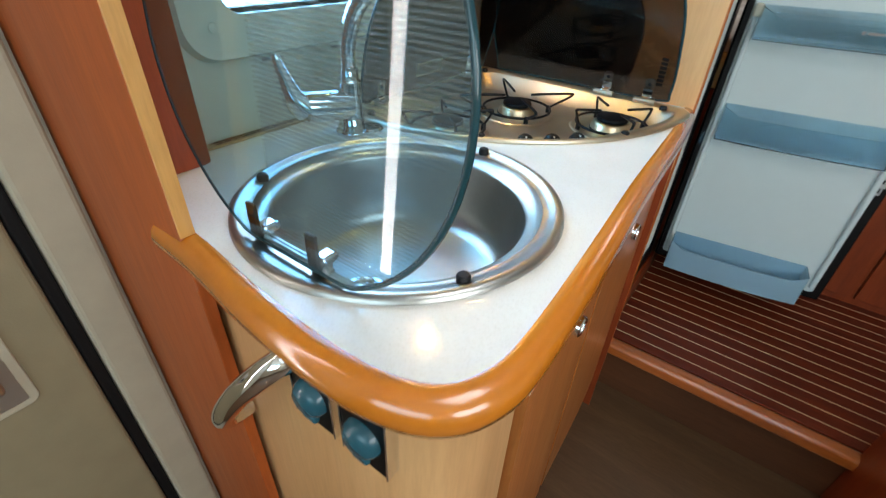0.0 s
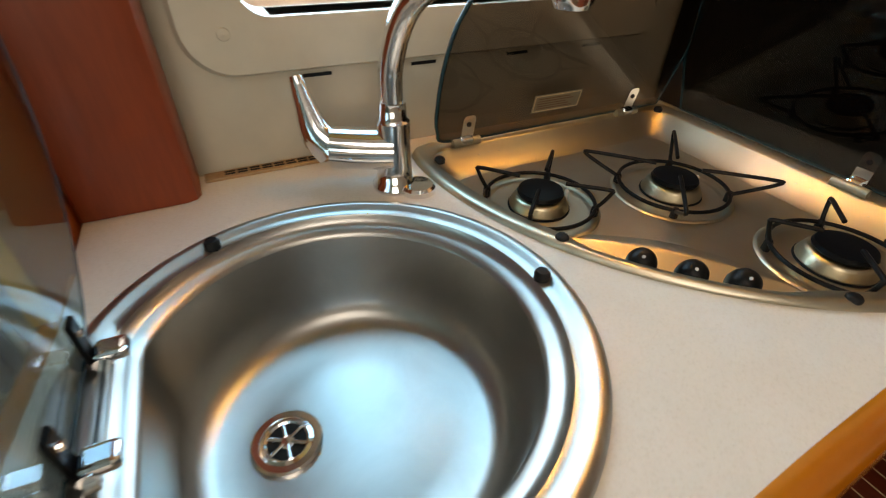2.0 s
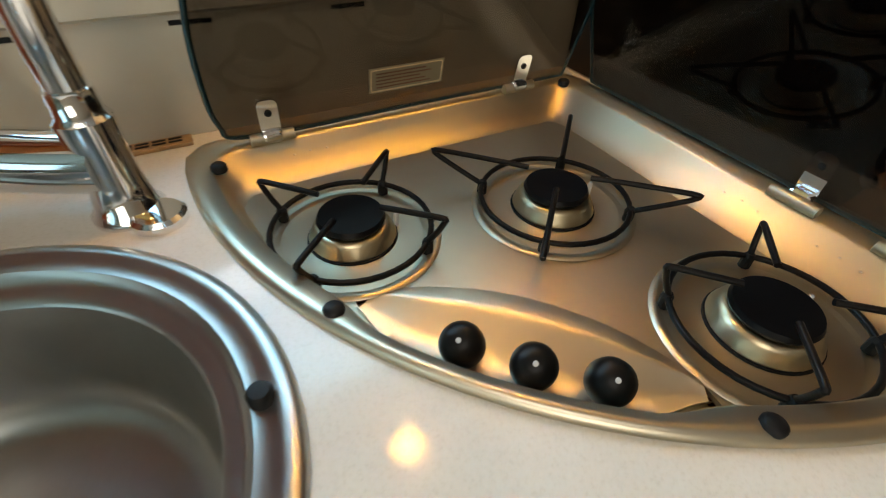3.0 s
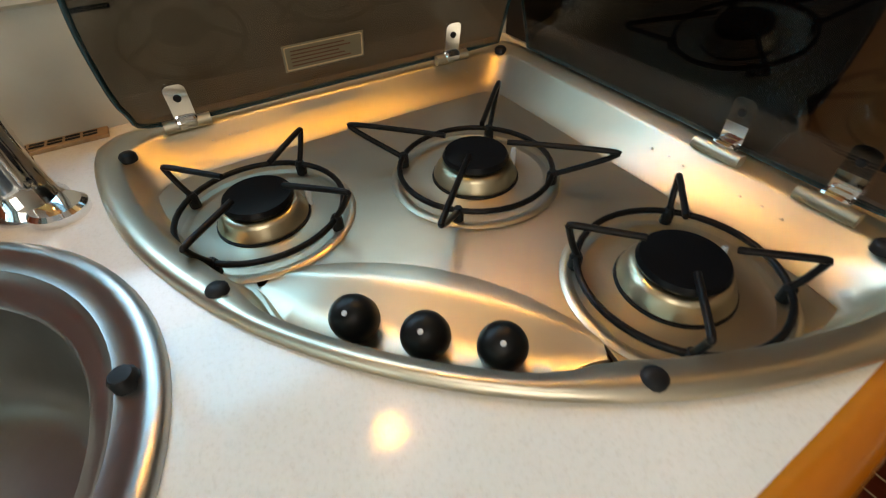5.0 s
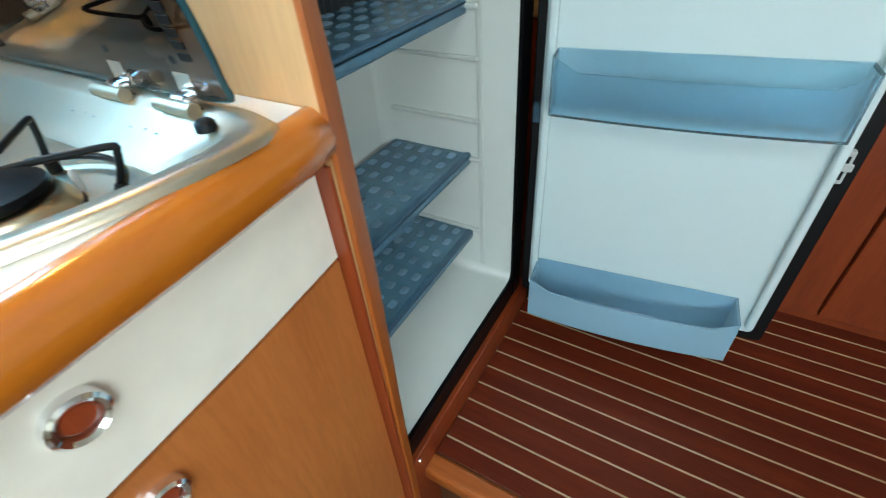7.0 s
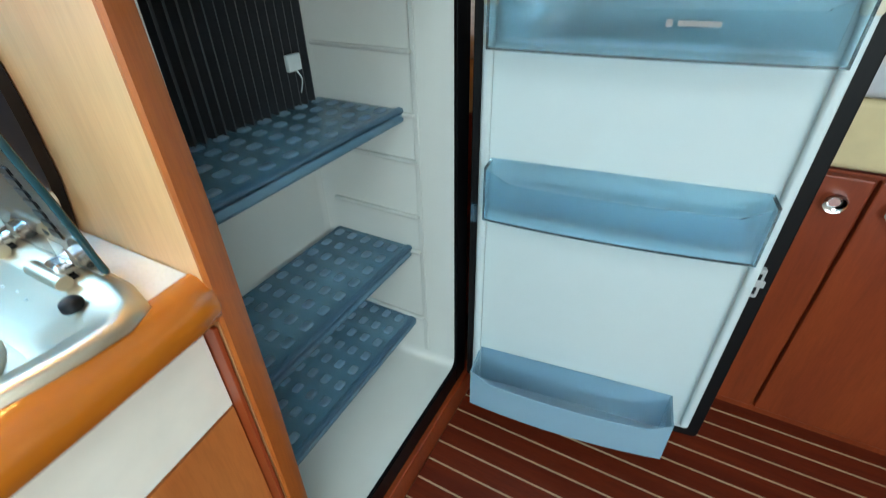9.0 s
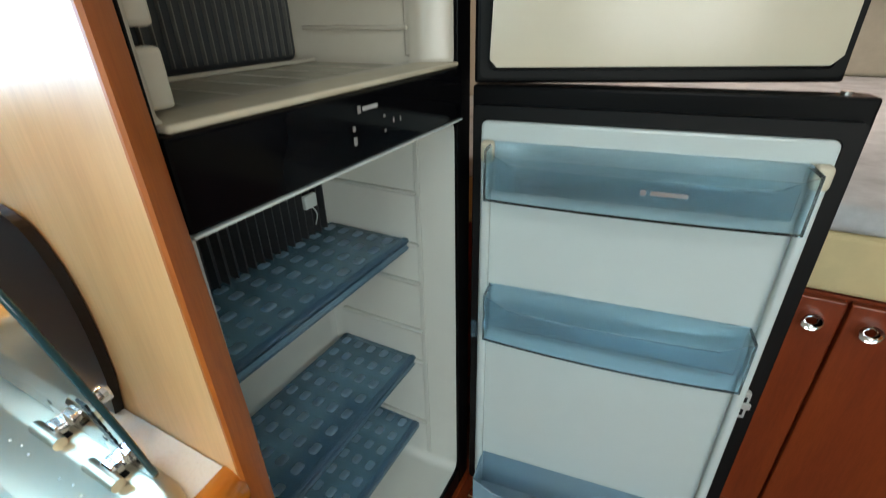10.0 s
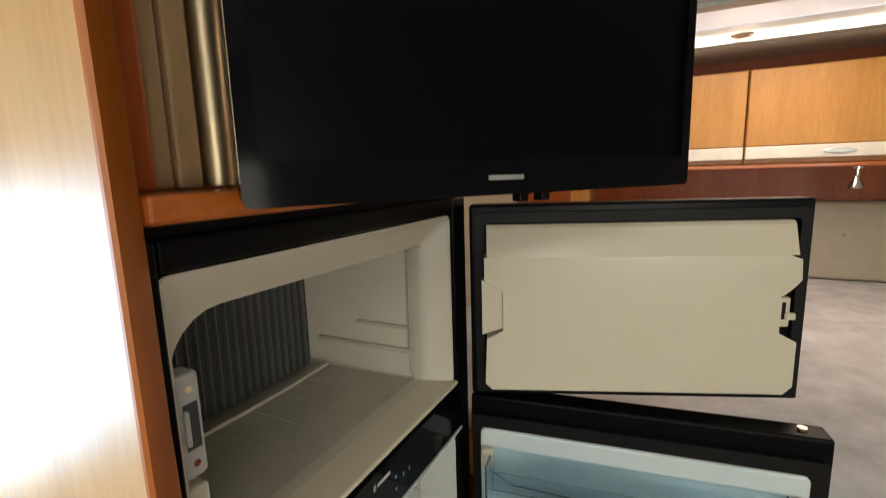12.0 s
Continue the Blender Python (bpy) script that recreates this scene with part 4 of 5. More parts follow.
    rings = [[(x, y, z) for y, z in line] for x, line in ((FX - 0.003, flange), (FX - 0.006, inset), (0.562, step_in), (0.556, o), (0.548, o), (0.536, o))]
    part("freezer_surround", loops(rings), M_LINER, t, "white moulded freezer surround with rounded corners", smooth=45)
    f = part("freezer_plate", box(0.320, 0.345, 0.070, 0.446, 1.176, 1.356, 0.014, 4), M_FIN, t, "dark ribbed freezer plate")
    for k in range(24):
        y = 0.084 + k * 0.0148
        part("fin", box(0.3455, 0.352, y, y + 0.0016, 1.186, 1.346, 0), M_FINEDGE, f)
    part("frost_tray", box(0.36, 0.546, 0.072, 0.460, 1.1705, 1.1745, 0.0015), M_FLOORTRAY, t, "grey-beige ribbed freezer base tray")
    for k in range(6):
        part("tray_rib", box(0.372, 0.540, 0.120 + 0.056 * k, 0.1225 + 0.056 * k, 1.1746, 1.1756, 0), M_FLOORTRAY, t)
    part("drip_rail", tube(curve_pts([(0.366, 0.455, 1.1775), (0.372, 0.34, 1.1785), (0.368, 0.20, 1.1775), (0.374, 0.078, 1.1785)], 6), 0.0032, 8), M_LINER, t, "pale drip rail below the freezer plate", smooth=60)
    part("shelf_runner", box(0.345, 0.535, L1 - 0.026, L1 - 0.0155, 1.219, 1.225, 0.002), M_LINER, top)
    part("shelf_runner", box(0.430, 0.535, L1 - 0.026, L1 - 0.0155, 1.258, 1.263, 0.002), M_LINER, top)
    part("moulded_strip", box(0.528, 0.540, L1 - 0.022, L1 - 0.0155, 1.185, 1.385, 0.003), M_LINER, top)
    st = part("striker", box(0.540, 0.562, 0.066, 0.089, 1.266, 1.353, 0.004, 3), M_GREYPL, t, "grey door catch plate")
    part("catch_hole", box(0.5622, 0.5628, 0.0725, 0.0845, 1.291, 1.329, 0), M_FIN, st)
    part("catch_bar", box(0.5624, 0.567, 0.071, 0.075, 1.296, 1.325, 0.0015), M_GREYPL, st)
    for z in (1.279, 1.340):
        part("screw", lathe([(0.0, 0.0012), (0.003, 0.0012), (0.0035, 0.0)], (0.562, 0.0785, z), 10, "X"), M_CHROME, st)
    for z0, z1 in ((1.236, 1.262), (1.182, 1.224)):
        part("jamb_block", box(0.546, 0.568, 0.060, 0.084, z0, z1, 0.004, 3), M_LINER, t, "white moulded jamb block")
    lower_door(t)
    freezer_door(t)
    return t


def shelf_mesh(z):
    bm = box(0.340, 0.515, 0.066, 0.466, z, z + 0.006, 0.002)
    box(0.503, 0.515, 0.066, 0.466, z - 0.014, z + 0.010, 0.004, bm=bm)
    return bm


def dimple_mesh(x, y, z):
    """A low square bump with rounded corners and sloping sides."""
    rings = []
    for d, h in ((0.0, -0.0006), (0.0012, 0.0012), (0.0035, 0.0024)):
        rings.append([(u, v, z + h) for u, v in round_rect(x - 0.008 + d, x + 0.008 - d, y - 0.0105 + d, y + 0.0105 - d, 0.0055 - d)])
    return loops(rings, True, None, (False, True))


def door_pose(degrees):
    """Doors are built closed-side along +x from the hinge corner, lining towards -y."""
    return Matrix.Translation((0.612, 0.520, 0)) @ Matrix.Rotation(radians(degrees), 4, "Z")


def bin_mesh(x0, x1, z0, z1, depth, bow=0.015, y_back=-0.012, t=0.003):
    """An open-topped door bin with a bowed front and raised ends."""
    n = 10
    outer, inner = [], []
    for k in range(n + 1):
        f = k / n
        x = x0 + (x1 - x0) * f
        y = y_back - depth - bow * (1 - (2 * f - 1) ** 2)
        outer.append((x, y))
        inner.append((x0 + t + (x1 - x0 - 2 * t) * f, y + t))
    ob = [(x0, y_back)] + outer + [(x1, y_back)]
    ib = [(x0 + t, y_back)] + inner + [(x1 - t, y_back)]

    def top(x):
        e = min(abs(x - x0), abs(x1 - x))
        return z1 + (0.022 * max(0, 1 - e / 0.035) ** 2)
    rings = [[(x, y, z0 + t) for x, y in ib], [(x, y, top(x)) for x, y in ib], [(x, y, top(x)) for x, y in ob], [(x, y, z0) for x, y in ob]]
    return loops(rings, True, None, (True, True))


def lower_door(t):
    m = door_pose(7.5)
    w = 0.484

    def put(name, bm, mat, parent, label="", smooth=None):
        bm.transform(m)
        return part(name, bm, mat, parent, label, smooth=smooth)
    z0, z1 = 0.285, 1.145
    d = put("lower_door", box(0.0, w, -0.012, 0.028, z0, z1, 0.004), M_BLACKM, t, "black lower door standing open")
    put("inner_lining", slab(round_rect(0.018, w - 0.027, z0 + 0.03, z1 - 0.047, 0.010), "y", -0.028, -0.0122, 0.004), M_WHITE, d, "white door lining")
    put("seal", ring_plate(round_rect(0.006, w - 0.008, z0 + 0.012, z1 - 0.026, 0.008), round_rect(0.0175, w - 0.0262, z0 + 0.026, z1 - 0.0458, 0.008), "y", -0.025, -0.0125), M_RUBBER, d, "black rubber door seal")
    for x in (0.024, w - 0.046):
        put("lining_rib", box(x, x + 0.014, -0.044, -0.0285, z0 + 0.05, z1 - 0.09, 0.005, 3), M_WHITE, d)
    b = put("door_bin", bin_mesh(0.038, 0.432, 0.994, 1.048, 0.050, 0.008, -0.030), M_BLUEC, d, "clear blue upper door bin")
    put("bin_flap", box(0.054, 0.416, -0.074, -0.0715, 1.01, 1.058, 0.001), M_BLUEC, b)
    put("mark", box(0.245, 0.252, -0.0905, -0.0899, 1.030, 1.038, 0), M_PRINT2, b)
    put("mark", box(0.257, 0.300, -0.0905, -0.0899, 1.031, 1.037, 0), M_PRINT2, b)
    put("door_bin", bin_mesh(0.040, 0.432, 0.733, 0.803, 0.042, 0.010, -0.030), M_BLUE, d, "blue translucent middle door bin")
    put("door_bin", bin_mesh(0.036, 0.410, 0.300, 0.378, 0.070, 0.012, -0.030), M_BLUEB, d, "blue translucent bottom door bin")
    for z in (0.735,):
        put("bin_stud", box(0.006, 0.018, -0.030, -0.020, z - 0.036, z, 0.003), M_SHELF, d)
    for x in (0.022, w - 0.050):
        put("bin_bracket", box(x, x + 0.020, -0.046, -0.0285, 1.040, 1.072, 0.006, 3), M_IVORY, d, "ivory bin bracket")
    k = put("door_lock", box(0.447, 0.463, -0.034, -0.0122, 0.655, 0.708, 0.003), M_GREYPL, d, "grey metal door lock")
    put("bolt", box(0.450, 0.465, -0.039, -0.034, 0.678, 0.690, 0.002), M_GREYPL, k)
    put("lock_slot", box(0.452, 0.458, -0.0346, -0.034, 0.663, 0.700, 0), M_RUBBER, k)
    put("hinge_pin", lathe([(0.0, 0.0), (0.006, 0.0), (0.006, 0.004), (0.0, 0.004)], (w - 0.03, 0.008, z1), 12), M_SATIN, d)


def freezer_door(t):
    m = door_pose(20.5)
    w = 0.488
    z0, z1 = 1.147, 1.450

    def put(name, bm, mat, parent, label="", smooth=None):
        bm.transform(m)
        return part(name, bm, mat, parent, label, smooth=smooth)
    d = put("freezer_door", box(0.0, w, -0.012, 0.028, z0, z1, 0.004), M_BLACKM, t, "black freezer door standing open")
    a, b, c, e = 0.022, 0.456, 1.172, 1.421
    out = [(v[0], v[1]) for v in ((a, c + 0.01), (a + 0.01, c), (b - 0.012, c), (b, c + 0.012), (b, 1.250), (b - 0.024, 1.263), (b - 0.026, 1.315), (b - 0.012, 1.326), (b, 1.340), (b - 0.002, e - 0.052), (b - 0.018, e), (a, e), (a, 1.341), (a + 0.027, 1.324), (a + 0.027, 1.265), (a + 0.003, 1.252))]
    fold = e - 0.046
    main = [(x, min(z, fold)) for x, z in out]
    lin = put("inner_lining", slab(main, "y", -0.048, -0.0122), M_IVORY, d, "ivory moulded freezer door lining with a notched edge", 40)
    wedge = loops([[(x, -0.0478, fold), (x, -0.0122, fold), (x, -0.0122, e), (x, -0.030, e), (x, -0.035, e - 0.005)] for x in (a + 0.004, b - 0.006)], True, None, (True, True))
    put("sloped_top", wedge, M_IVORY, lin)
    put("side_insert", slab([(a - 0.004, 1.256), (a + 0.0266, 1.2665), (a + 0.0266, 1.3225), (a - 0.004, 1.3405)], "y", -0.040, -0.0122), M_IVORY, lin)
    put("seal", ring_plate(round_rect(0.008, w - 0.008, z0 + 0.008, z1 - 0.012, 0.008), round_rect(0.0215, w - 0.022, z0 + 0.018, z1 - 0.0265, 0.008), "y", -0.020, -0.0125), M_RUBBER, d, "black rubber door seal")
    k = put("door_lock", box(b - 0.022, b - 0.004, -0.036, -0.012, 1.268, 1.312, 0.003), M_IVORY, d, "ivory plastic freezer lock")
    put("bolt", box(b - 0.012, b + 0.001, -0.041, -0.034, 1.280, 1.290, 0.002), M_IVORY, k)
    put("lock_slot", box(b - 0.016, b - 0.011, -0.0366, -0.036, 1.280, 1.305, 0), M_RUBBER, k)


refrigerator()
part("wall_fridge_plinth", box(0.14, FX + 0.012, 0.024, 0.56, 0.0, 0.262, 0.003), M_RED, None, "cherry wood plinth below the refrigerator", "plinth", "structure")
part("wall_fridge_side", box(0.14, 0.575, 0.530, 0.552, 0.262, CEIL, 0.002), M_PEAR, None, "pear wood panel beside the refrigerator", "partition", "structure")


def tv_shelf():
    t = thing("shelf_board", (0.38, 0.28, 1.474), "cherry wood shelf board above the refrigerator", "shelf")
    part("board", box(0.14, 0.628, 0.027, 0.529, 1.473, 1.491, 0.003), M_ORANGE_H, t)
    s = thing("tambour_cupboard", (0.4, 0.2, 1.492), "ribbed tambour cupboard front with a metal end bar", "cupboard")
    for y0, y1, x1, m in ((0.030, 0.069, 0.575, M_ORANGE), (0.0735, 0.094, 0.556, M_SLAT), (0.0975, 0.1185, 0.556, M_SLAT)):
        part("slat", box(x1 - 0.014, x1, y0, y1, 1.492, CEIL - 0.01, 0.004, 3), m, s)
    part("end_bar", tube([(0.552, 0.134, 1.494), (0.552, 0.134, CEIL - 0.01)], 0.0125, 18), M_CHAMP, s, "champagne metal bar", smooth=40)
    part("back_panel", box(0.14, 0.16, 0.03, 0.528, 1.492, CEIL - 0.005, 0), M_PEAR, s)


tv_shelf()


def television():
    m = Matrix.Translation((0.640, 0.080, 0)) @ Matrix.Rotation(math.atan2(0.368, 0.262), 4, "Z")
    t = thing("television", (0.74, 0.26, 1.48), "black flat television with a glossy frame, switched off", "television")
    w, z0, z1 = 0.449, 1.479, 1.772

    def put(name, bm, mat, parent, label="", smooth=None):
        bm.transform(m)
        return part(name, bm, mat, parent, label, smooth=smooth)
    put("housing", box(0.0, w, 0.004, 0.038, z0, z1, 0.008, 3), M_BLACKM, t)
    put("bezel", ring_plate(round_rect(0.0, w, z0, z1, 0.006), round_rect(0.012, w - 0.012, z0 + 0.030, z1 - 0.012, 0.003), "y", -0.004, 0.006), M_BLACK, t, "glossy black bezel")
    put("screen", box(0.010, w - 0.010, 0.001, 0.004, z0 + 0.026, z1 - 0.010, 0), M_SCREEN, t, "dark screen")
    put("mark", box(0.188, 0.224, -0.0052, -0.0044, z0 + 0.0125, z0 + 0.0165, 0), M_PRINT2, t)
    put("neck", box(0.20, 0.27, 0.038, 0.07, z0 + 0.09, z0 + 0.19, 0.004), M_BLACKM, t)
    for x in (0.23, 0.255):
        put("foot_clip", box(x, x + 0.010, 0.008, 0.02, z0 - 0.008, z0 + 0.002, 0.001), M_BLACKM, t)


television()

# ---- entrance side ----
part("entry_panel", box(0.045, 0.337, -0.857, -0.842, 0.0, CEIL, 0.0015), M_ORANGE, None, "cherry veneer panel between entrance and worktop", "partition", "structure")
part("entry_panel_edge", box(0.3375, 0.340, -0.8575, -0.8415, TOP + 0.001, CEIL, 0.001, 2), M_PEAR, None, "pale edging of the entrance panel", "trim", "structure")


def column():
    t = thing("column", (0.165, -0.78, TOP), "cherry wood column beside the kitchen window", "column", kind="structure")
    part("front", slab([(0.136, -0.8405), (0.190, -0.8405), (0.194, -0.836), (0.194, -0.742), (0.190, -0.732), (0.182, -0.728), (0.136, -0.728)], "z", TOP + 0.001, CEIL), M_RED, t, smooth=40)


column()


def dial():
    t = thing("wall_dial", (0.195, -0.786, 1.15), "dark round dial in a square chrome frame on the column", "dial")
    part("frame", ring_plate(round_rect(-0.812, -0.760, 1.122, 1.178, 0.006), round_rect(-0.808, -0.764, 1.127, 1.174, 0.004), "x", 0.1945, 0.200), M_CHROME, t)
    part("face", box(0.1942, 0.197, -0.8085, -0.7635, 1.1265, 1.1745, 0), M_BLACKM, t)
    part("knob", lathe([(0.0, 0.012), (0.014, 0.011), (0.018, 0.006), (0.0195, 0.0)], (0.197, -0.786, 1.151), 24, "X"), M_BLACK, t, smooth=40)


dial()


def window():
    t = thing("window_1", (0.135, -0.37, 1.03), "cream framed hinged caravan window with bright daylight outside", "window", kind="structure")
    y0, y1, z0, z1 = WIN
    o = round_rect(y0 - 0.065, y1 + 0.06, z0 - 0.058, z1 + 0.06, 0.05)
    i = round_rect(y0, y1, z0, z1, 0.03)
    mid = round_rect(y0 - 0.03, y1 + 0.03, z0 - 0.026, z1 + 0.03, 0.04)
    rings = [[(0.1355, y, z) for y, z in o], [(0.148, y, z) for y, z in round_rect(y0 - 0.060, y1 + 0.055, z0 - 0.053, z1 + 0.055, 0.048)], [(0.150, y, z) for y, z in mid], [(0.146, y, z) for y, z in i], [(0.09, y, z) for y, z in i]]
    part("window_frame", loops(rings), M_CREAM, t, "cream moulded plastic frame", smooth=50)
    p = part("pane", box(0.070, 0.074, y0 - 0.02, y1 + 0.02, z0 - 0.02, z1 + 0.02, 0), M_PANE, t)
    p.visible_shadow = False
    for y in (-0.575, -0.44, -0.30, -0.17):
        part("slot", box(0.1352, 0.1362, y - 0.017, y + 0.017, 1.0185, 1.0225, 0), M_RUBBER, t)
    for y in (y0 - 0.02, y1 + 0.02):
        part("screw_cap", lathe([(0.0, 0.003), (0.006, 0.002), (0.007, 0.0)], (0.149, y, z0 - 0.012), 14, "X"), M_CREAM, t)
    for y in (-0.50, -0.24):
        k = part("window_catch", box(0.092, 0.112, y - 0.02, y + 0.02, z0 + 0.008, z0 + 0.020, 0.004, 3), M_BLACKM, t, "dark window catch")


window()
v = thing("worktop_vent", (0.155, -0.64, TOP), "slim slotted wooden vent strip behind the tap", "vent")
part("strip", box(0.138, 0.156, -0.722, -0.47, TOP, TOP + 0.004, 0.001), M_SLAT, v)
for k in range(16):
    for x in (0.1425, 0.1485):
        part("slot", box(x, x + 0.0028, -0.700 + 0.014 * k, -0.6885 + 0.014 * k, TOP + 0.0042, TOP + 0.0048, 0), M_RUBBER, v)


def entry_door():
    t = thing("door_1", (0.06, -1.3, 0.0), "tan moulded entrance door standing ajar with a grey latch", "door", kind="structure")
    part("leaf", box(0.042, 0.062, -1.385, -0.945, 0.02, 1.9, 0.008, 3), M_DOORTAN, t)
    part("seal", box(0.042, 0.058, -0.944, -0.926, 0.0, 1.94, 0.005, 3), M_RUBBER, t, "black door gasket")
    part("frame", box(0.042, 0.066, -0.925, -0.863, 0.0, 1.96, 0.008, 3), M_FRAME, t, "shade-toned cream door frame")
    l = part("latch_plate", slab(round_rect(-1.155, -1.008, 0.605, 0.748, 0.014), "x", 0.0622, 0.068, 0.002), M_FRAME, t, "cream latch surround")
    part("latch_recess", box(0.0682, 0.069, -1.143, -1.020, 0.617, 0.736, 0), M_SATIN, l)
    part("latch_handle", box(0.069, 0.082, -1.128, -1.035, 0.650, 0.700, 0.006, 3), M_SATIN, l, "grey latch handle")
    part("latch_slot", box(0.0822, 0.0828, -1.110, -1.053, 0.662, 0.684, 0), M_RUBBER, l)


entry_door()


def end_fittings():
    g = thing("grab_handle", (0.36, -0.865, 0.7), "curved chrome grab handle on the cabinet end", "handle")
    pts = [(0.500, -0.848, 0.862), (0.495, -0.868, 0.858), (0.475, -0.882, 0.835), (0.435, -0.890, 0.785), (0.385, -0.890, 0.715), (0.352, -0.882, 0.665), (0.338, -0.866, 0.642), (0.334, -0.842, 0.636)]
    part("bar", tube(curve_pts(pts, 6), 0.014, 16), M_CHROME, g, smooth=60)
    for x in (0.524, 0.591):
        s = thing("power_socket", (x, -0.853, 0.83), "square chrome framed power socket with a teal flap", "socket", "power sockets on the cabinet end")
        part("plate", box(x - 0.027, x + 0.027, -0.861, -0.846, 0.786, 0.876, 0.002), M_BLACKM, s, "black socket plate")
        for e in (-0.0285, 0.0265):
            part("chrome_side", box(x + e, x + e + 0.002, -0.8625, -0.846, 0.786, 0.876, 0.0006), M_CHROME, s, "chrome side strip")
        part("flap", lathe([(0.0, -0.013), (0.014, -0.0115), (0.0195, -0.006), (0.021, 0.0)], (x, -0.861, 0.826), 24, "Y"), M_TEAL, s, "teal rounded flap", smooth=50)
        part("flap_tab", box(x - 0.010, x + 0.010, -0.869, -0.8612, 0.798, 0.808, 0.003), M_TEAL, s)


end_fittings()

# ---- bedroom ----
part("wall_bed_front", box(0.137, 2.299, 0.775, 0.795, 0.195, 0.79, 0.0), M_RED, None, "cherry wood bed base front", "panel", "structure")


def bed():
    t = thing("bed_cabinet", (1.4, 0.765, STEP), "cherry wood cabinet front below the bed with round knobs", "cabinet")
    for k, (x0, x1) in enumerate(((0.80, 1.206), (1.212, 1.50), (1.506, 1.9))):
        d = part("cupboard_door", box(x0, x1, 0.757, 0.7745, STEP + 0.03, 0.786, 0.003), M_RED, t)
        kx = (1.165, 1.247, 1.86)[k]
        part("knob", lathe([(0.0, -0.008), (0.008, -0.008), (0.011, -0.012), (0.017, -0.014), (0.0185, -0.008), (0.019, 0.0)], (kx, 0.757, 0.744), 22, "Y"), M_CHROME, d, "round chrome push knob", smooth=40)
    m = thing("mattress", (1.4, 1.6, 0.92), "grey quilted mattress with a tan base border", "mattress")
    part("border", box(0.14, 2.295, 0.765, 2.61, 0.795, 0.905, 0.01, 3), M_BANNER, m, "tan upholstered border")
    part("quilt", box(0.14, 2.295, 0.76, 2.61, 0.9055, 0.955, 0.02, 4), M_QUILT, m, "grey quilted cover", smooth=60)
    h = thing("padded_headboard", (1.5, 2.58, 1.0), "pale buttoned padded panel behind the bed", "headboard")
    part("pad", box(0.14, 2.29, 2.53, 2.6155, 0.956, 1.322, 0.02, 3), M_WALL, h, smooth=60)
    for k in range(4):
        part("button", lathe([(0.0, -0.006), (0.006, -0.004), (0.008, 0.0)], (0.98 + 0.315 * k, 2.53, 1.168), 12, "Y"), M_SATIN, h)


bed()
part("wall_bedroom_panel", box(0.137, 2.299, 2.59, 2.618, 1.323, CEIL, 0), M_ORANGE, None, "cherry panel behind the bed lockers", "panel", "structure")


def lockers():
    p = thing("corner_panel", (0.33, 2.31, 1.48), "orange wood panel closing the corner beside the lockers", "panel", kind="structure")
    part("panel", box(0.14, 0.425, 2.300, 2.585, 1.20, CEIL - 0.002, 0.003), M_ORANGE, p)
    part("post", box(0.427, 0.512, 2.302, 2.585, 1.20, CEIL - 0.002, 0.003), M_PEAR, p)
    for k in range(3):
        x0, w = 0.515 + 0.660 * k, (0.656, 0.656, 0.455)[k]
        t = thing("overhead_locker", (x0 + 0.2, 2.4, 1.49), "pear wood overhead locker with a cream lower band", "locker", "lockers over the bed")
        part("body", box(x0, x0 + w, 2.32, 2.585, 1.50, 1.90, 0.003), M_PEAR, t)
        d = part("door", box(x0 + 0.002, x0 + w - 0.002, 2.300, 2.319, 1.575, 1.895, 0.004), M_PEAR, t)
        part("cream_band", box(x0 + 0.002, x0 + w - 0.002, 2.296, 2.319, 1.520, 1.573, 0.004), M_DRAWER, t, "cream lower band")
        part("handle", slab([(x0 + w / 2 + 0.055 * math.cos(a * 0.2618), 1.546 + 0.011 * math.sin(a * 0.2618)) for a in range(24)], "y", 2.290, 2.2955, 0.002), M_SATIN, t, "oval chrome grip")
    r = thing("locker_rail", (1.2, 2.42, 1.48), "orange wood rail below the lockers", "rail", kind="structure")
    part("rail", box(0.515, 2.29, 2.30, 2.585, 1.478, 1.498, 0.005, 3), M_ORANGE_H, r)


lockers()


def bed_lamp(x, y, z):
    t = thing("reading_lamp", (x, y, z), "small chrome reading lamp hanging below the lockers", "lamp")
    part("base", lathe([(0.0, 0.0), (0.022, 0.0), (0.022, -0.008), (0.010, -0.012), (0.0, -0.012)], (x, y, z), 18), M_CHROME, t, smooth=40)
    part("stem", tube([(x, y, z - 0.01), (x, y, z - 0.04)], 0.008, 12), M_CHROME, t, smooth=40)
    part("shade", lathe([(0.010, -0.035), (0.014, -0.05), (0.026, -0.075), (0.030, -0.09), (0.027, -0.09), (0.010, -0.05)], (x, y, z), 20), M_CHROME, t, smooth=40)


bed_lamp(1.575, 2.33, 1.478)


def downlight(x, y, z, label, lit):
    s = 0.55 if lit else 1.0
    t = thing("downlight", (x, y, z), label, "light")
    part("ring", lathe([(r * s, h) for r, h in ((0.024, -0.002), (0.034, -0.006), (0.040, -0.004), (0.042, 0.0), (0.024, 0.0))], (x, y, z), 28), M_CHROME, t, smooth=40)
    part("lens", lathe([(0.0, -0.003), (0.023 * s, -0.003), (0.023 * s, 0.0), (0.0, 0.0)], (x, y, z), 24), M_SPOT if lit else M_PRINT, t, "warm lit lens" if lit else "")


downlight(1.11, 2.06, CEIL, "chrome ceiling downlight near the skylight", False)

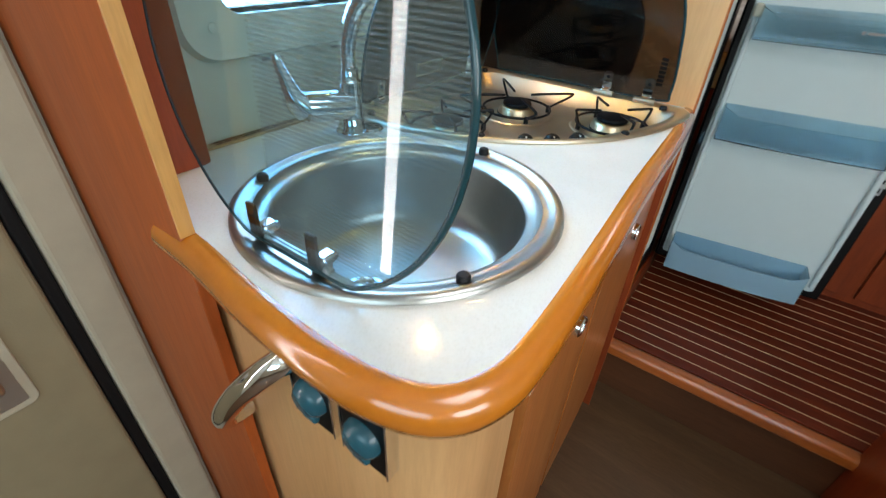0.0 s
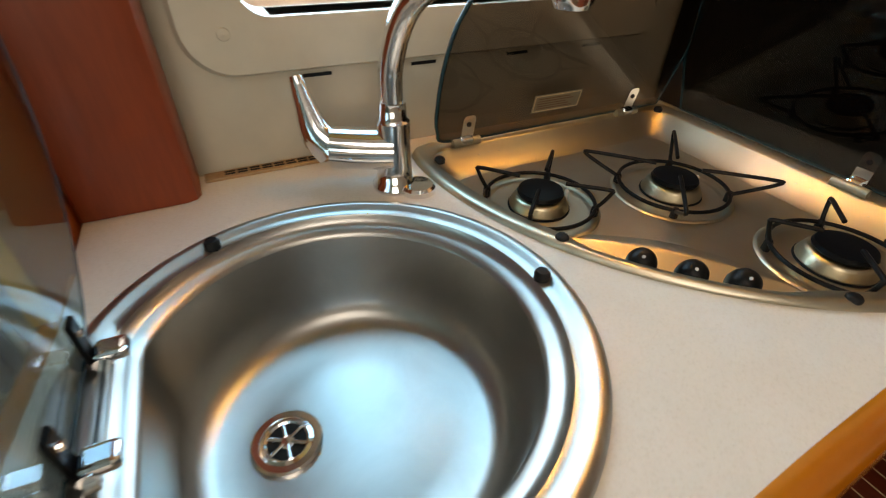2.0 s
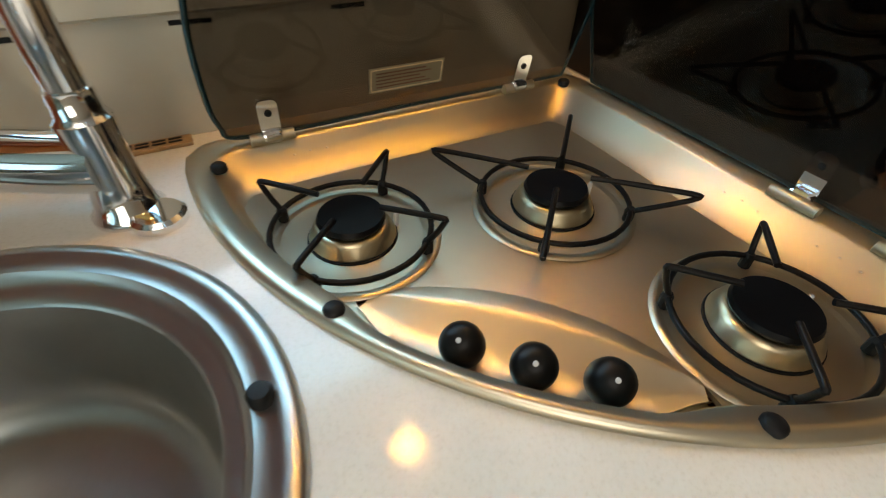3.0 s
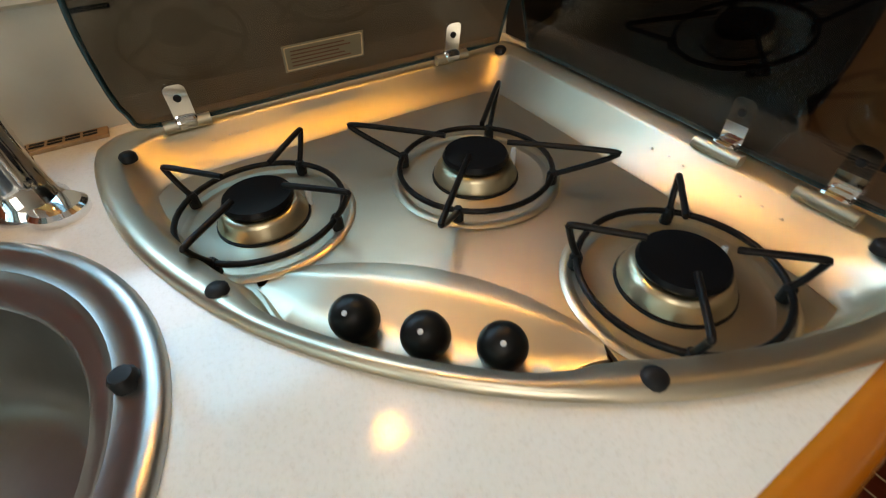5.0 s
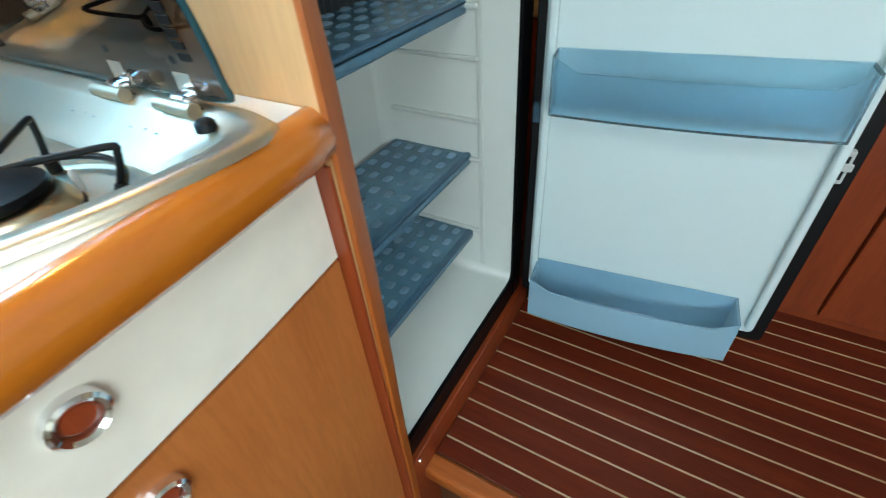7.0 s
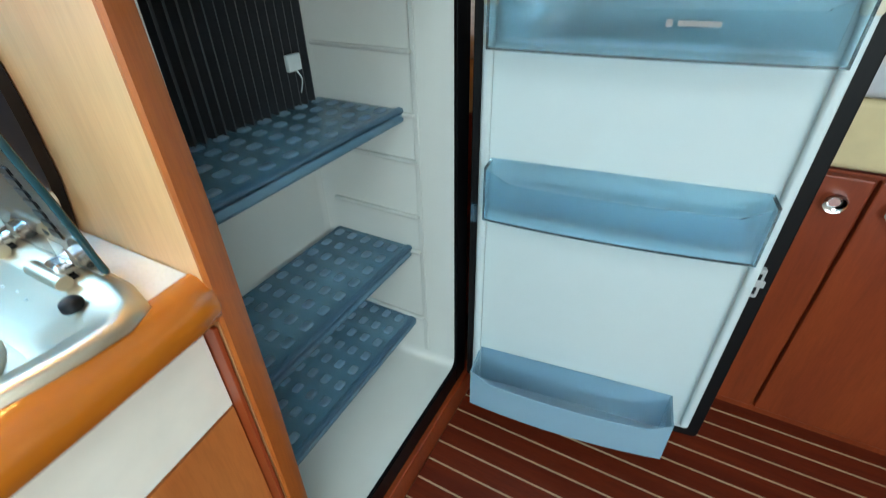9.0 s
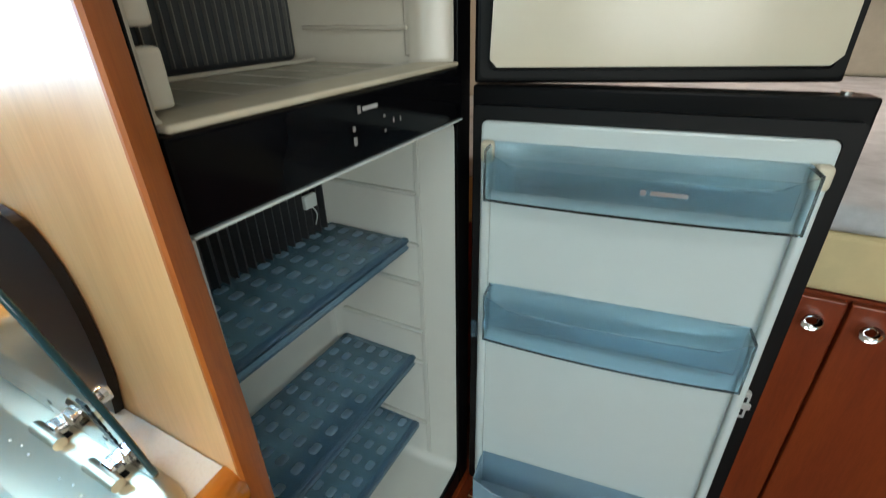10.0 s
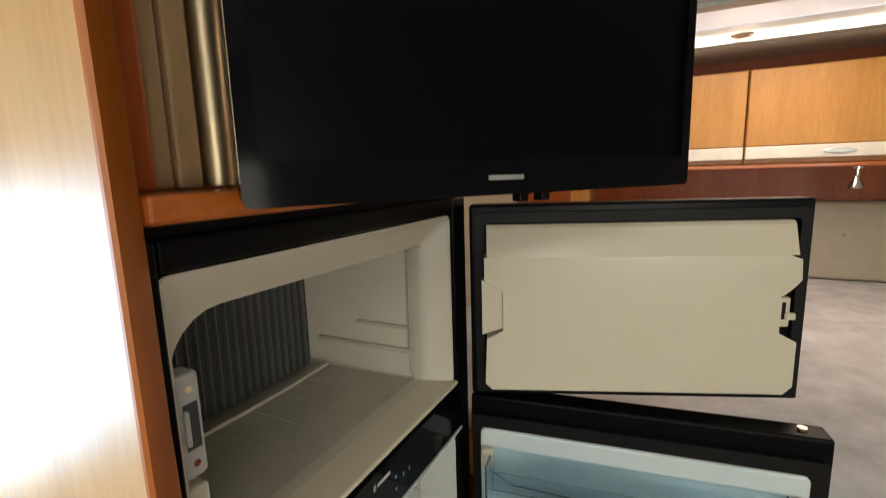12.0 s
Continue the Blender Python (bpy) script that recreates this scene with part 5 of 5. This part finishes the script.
# overhead kitchen cupboard that carries the two warm spots
def kitchen_locker():
    t = thing("kitchen_overhead_cupboard", (0.3, -0.42, 1.70), "pear wood overhead kitchen cupboard with two spots", "cupboard")
    part("body", box(0.137, 0.40, -0.72, -0.003, 1.60, CEIL - 0.005, 0.003), M_PEAR, t)
    part("door", box(0.401, 0.418, -0.715, -0.006, 1.605, CEIL - 0.01, 0.003), M_ORANGE_H, t)


kitchen_locker()
for x, y in ((0.222, -0.293), (0.215, -0.052)):
    downlight(x, y, 1.598, "small round warm spot below the overhead cupboard", True)
    data = bpy.data.lights.new("spot_glow", "SPOT")
    data.energy, data.color, data.spot_size, data.spot_blend, data.shadow_soft_size = 3.5, WARM, radians(120), 0.7, 0.02
    ob = new("spot_glow", data)
    ob.matrix_world = look((x, y, 1.588), (x + 0.06, y, 0.9))
    tagged(ob, kind="structure")

# bench block across the aisle
part("wall_bench", box(1.235, 2.3, -0.6, 0.105, 0.0, 0.42, 0.01), M_RED, None, "cherry wood bench base across the aisle", "panel", "structure")


def skylight(name, x0, x1, y0, y1):
    t = thing(name, ((x0 + x1) / 2, (y0 + y1) / 2, CEIL), "white framed skylight in the ceiling", "skylight", kind="structure")
    part("frame", ring_plate(round_rect(x0 - 0.05, x1 + 0.05, y0 - 0.05, y1 + 0.05, 0.04), round_rect(x0 + 0.01, x1 - 0.01, y0 + 0.01, y1 - 0.01, 0.03), "z", CEIL - 0.015, CEIL - 0.001), M_WHITE, t)
    p = part("pane", box(x0 - 0.03, x1 + 0.03, y0 - 0.03, y1 + 0.03, CEIL + 0.06, CEIL + 0.064, 0), M_FROST, t)


# the first one is unseen, added over the aisle for the overhead fill
skylight("assumed_skylight", 0.9, 1.6, -1.2, -0.5)
skylight("skylight_2", 0.9, 1.6, 1.62, 2.12)

# small fittings
s = thing("screw_cap", (0.621, 0.045, 0.262), "small chrome screw cap low on the refrigerator plinth", "screw")
part("cap", lathe([(0.0, 0.004), (0.004, 0.003), (0.005, 0.0)], (0.610, 0.061, 0.250), 14, "X"), M_CHROME, s, smooth=40)
for x, y in ((0.64, 2.588), (0.86, 2.588)):
    h = thing("coat_hook", (x, y, 1.44), "tiny chrome hook on the cherry panel", "hook", "hooks below the lockers")
    part("hook", lathe([(0.0, -0.020), (0.008, -0.018), (0.010, -0.010), (0.006, 0.0)], (x, y, 1.44), 16, "Y"), M_CHROME, h, smooth=40)

# inlaid planking of the raised floor
for k in range(15):
    y1 = 0.1453 + 0.0456 * k
    y0 = 0.1115 if k == 0 else y1 - 0.0418
    part("plank", box(0.612, 2.295, y0, y1, STEP - 0.005, STEP, 0.0006, 1), M_TEAK, STEP_OB)
    part("inlay", box(0.612, 2.295, y1 + 0.0002, y1 + 0.0034, STEP - 0.005, STEP + 0.0002, 0), M_HOLLY, STEP_OB)
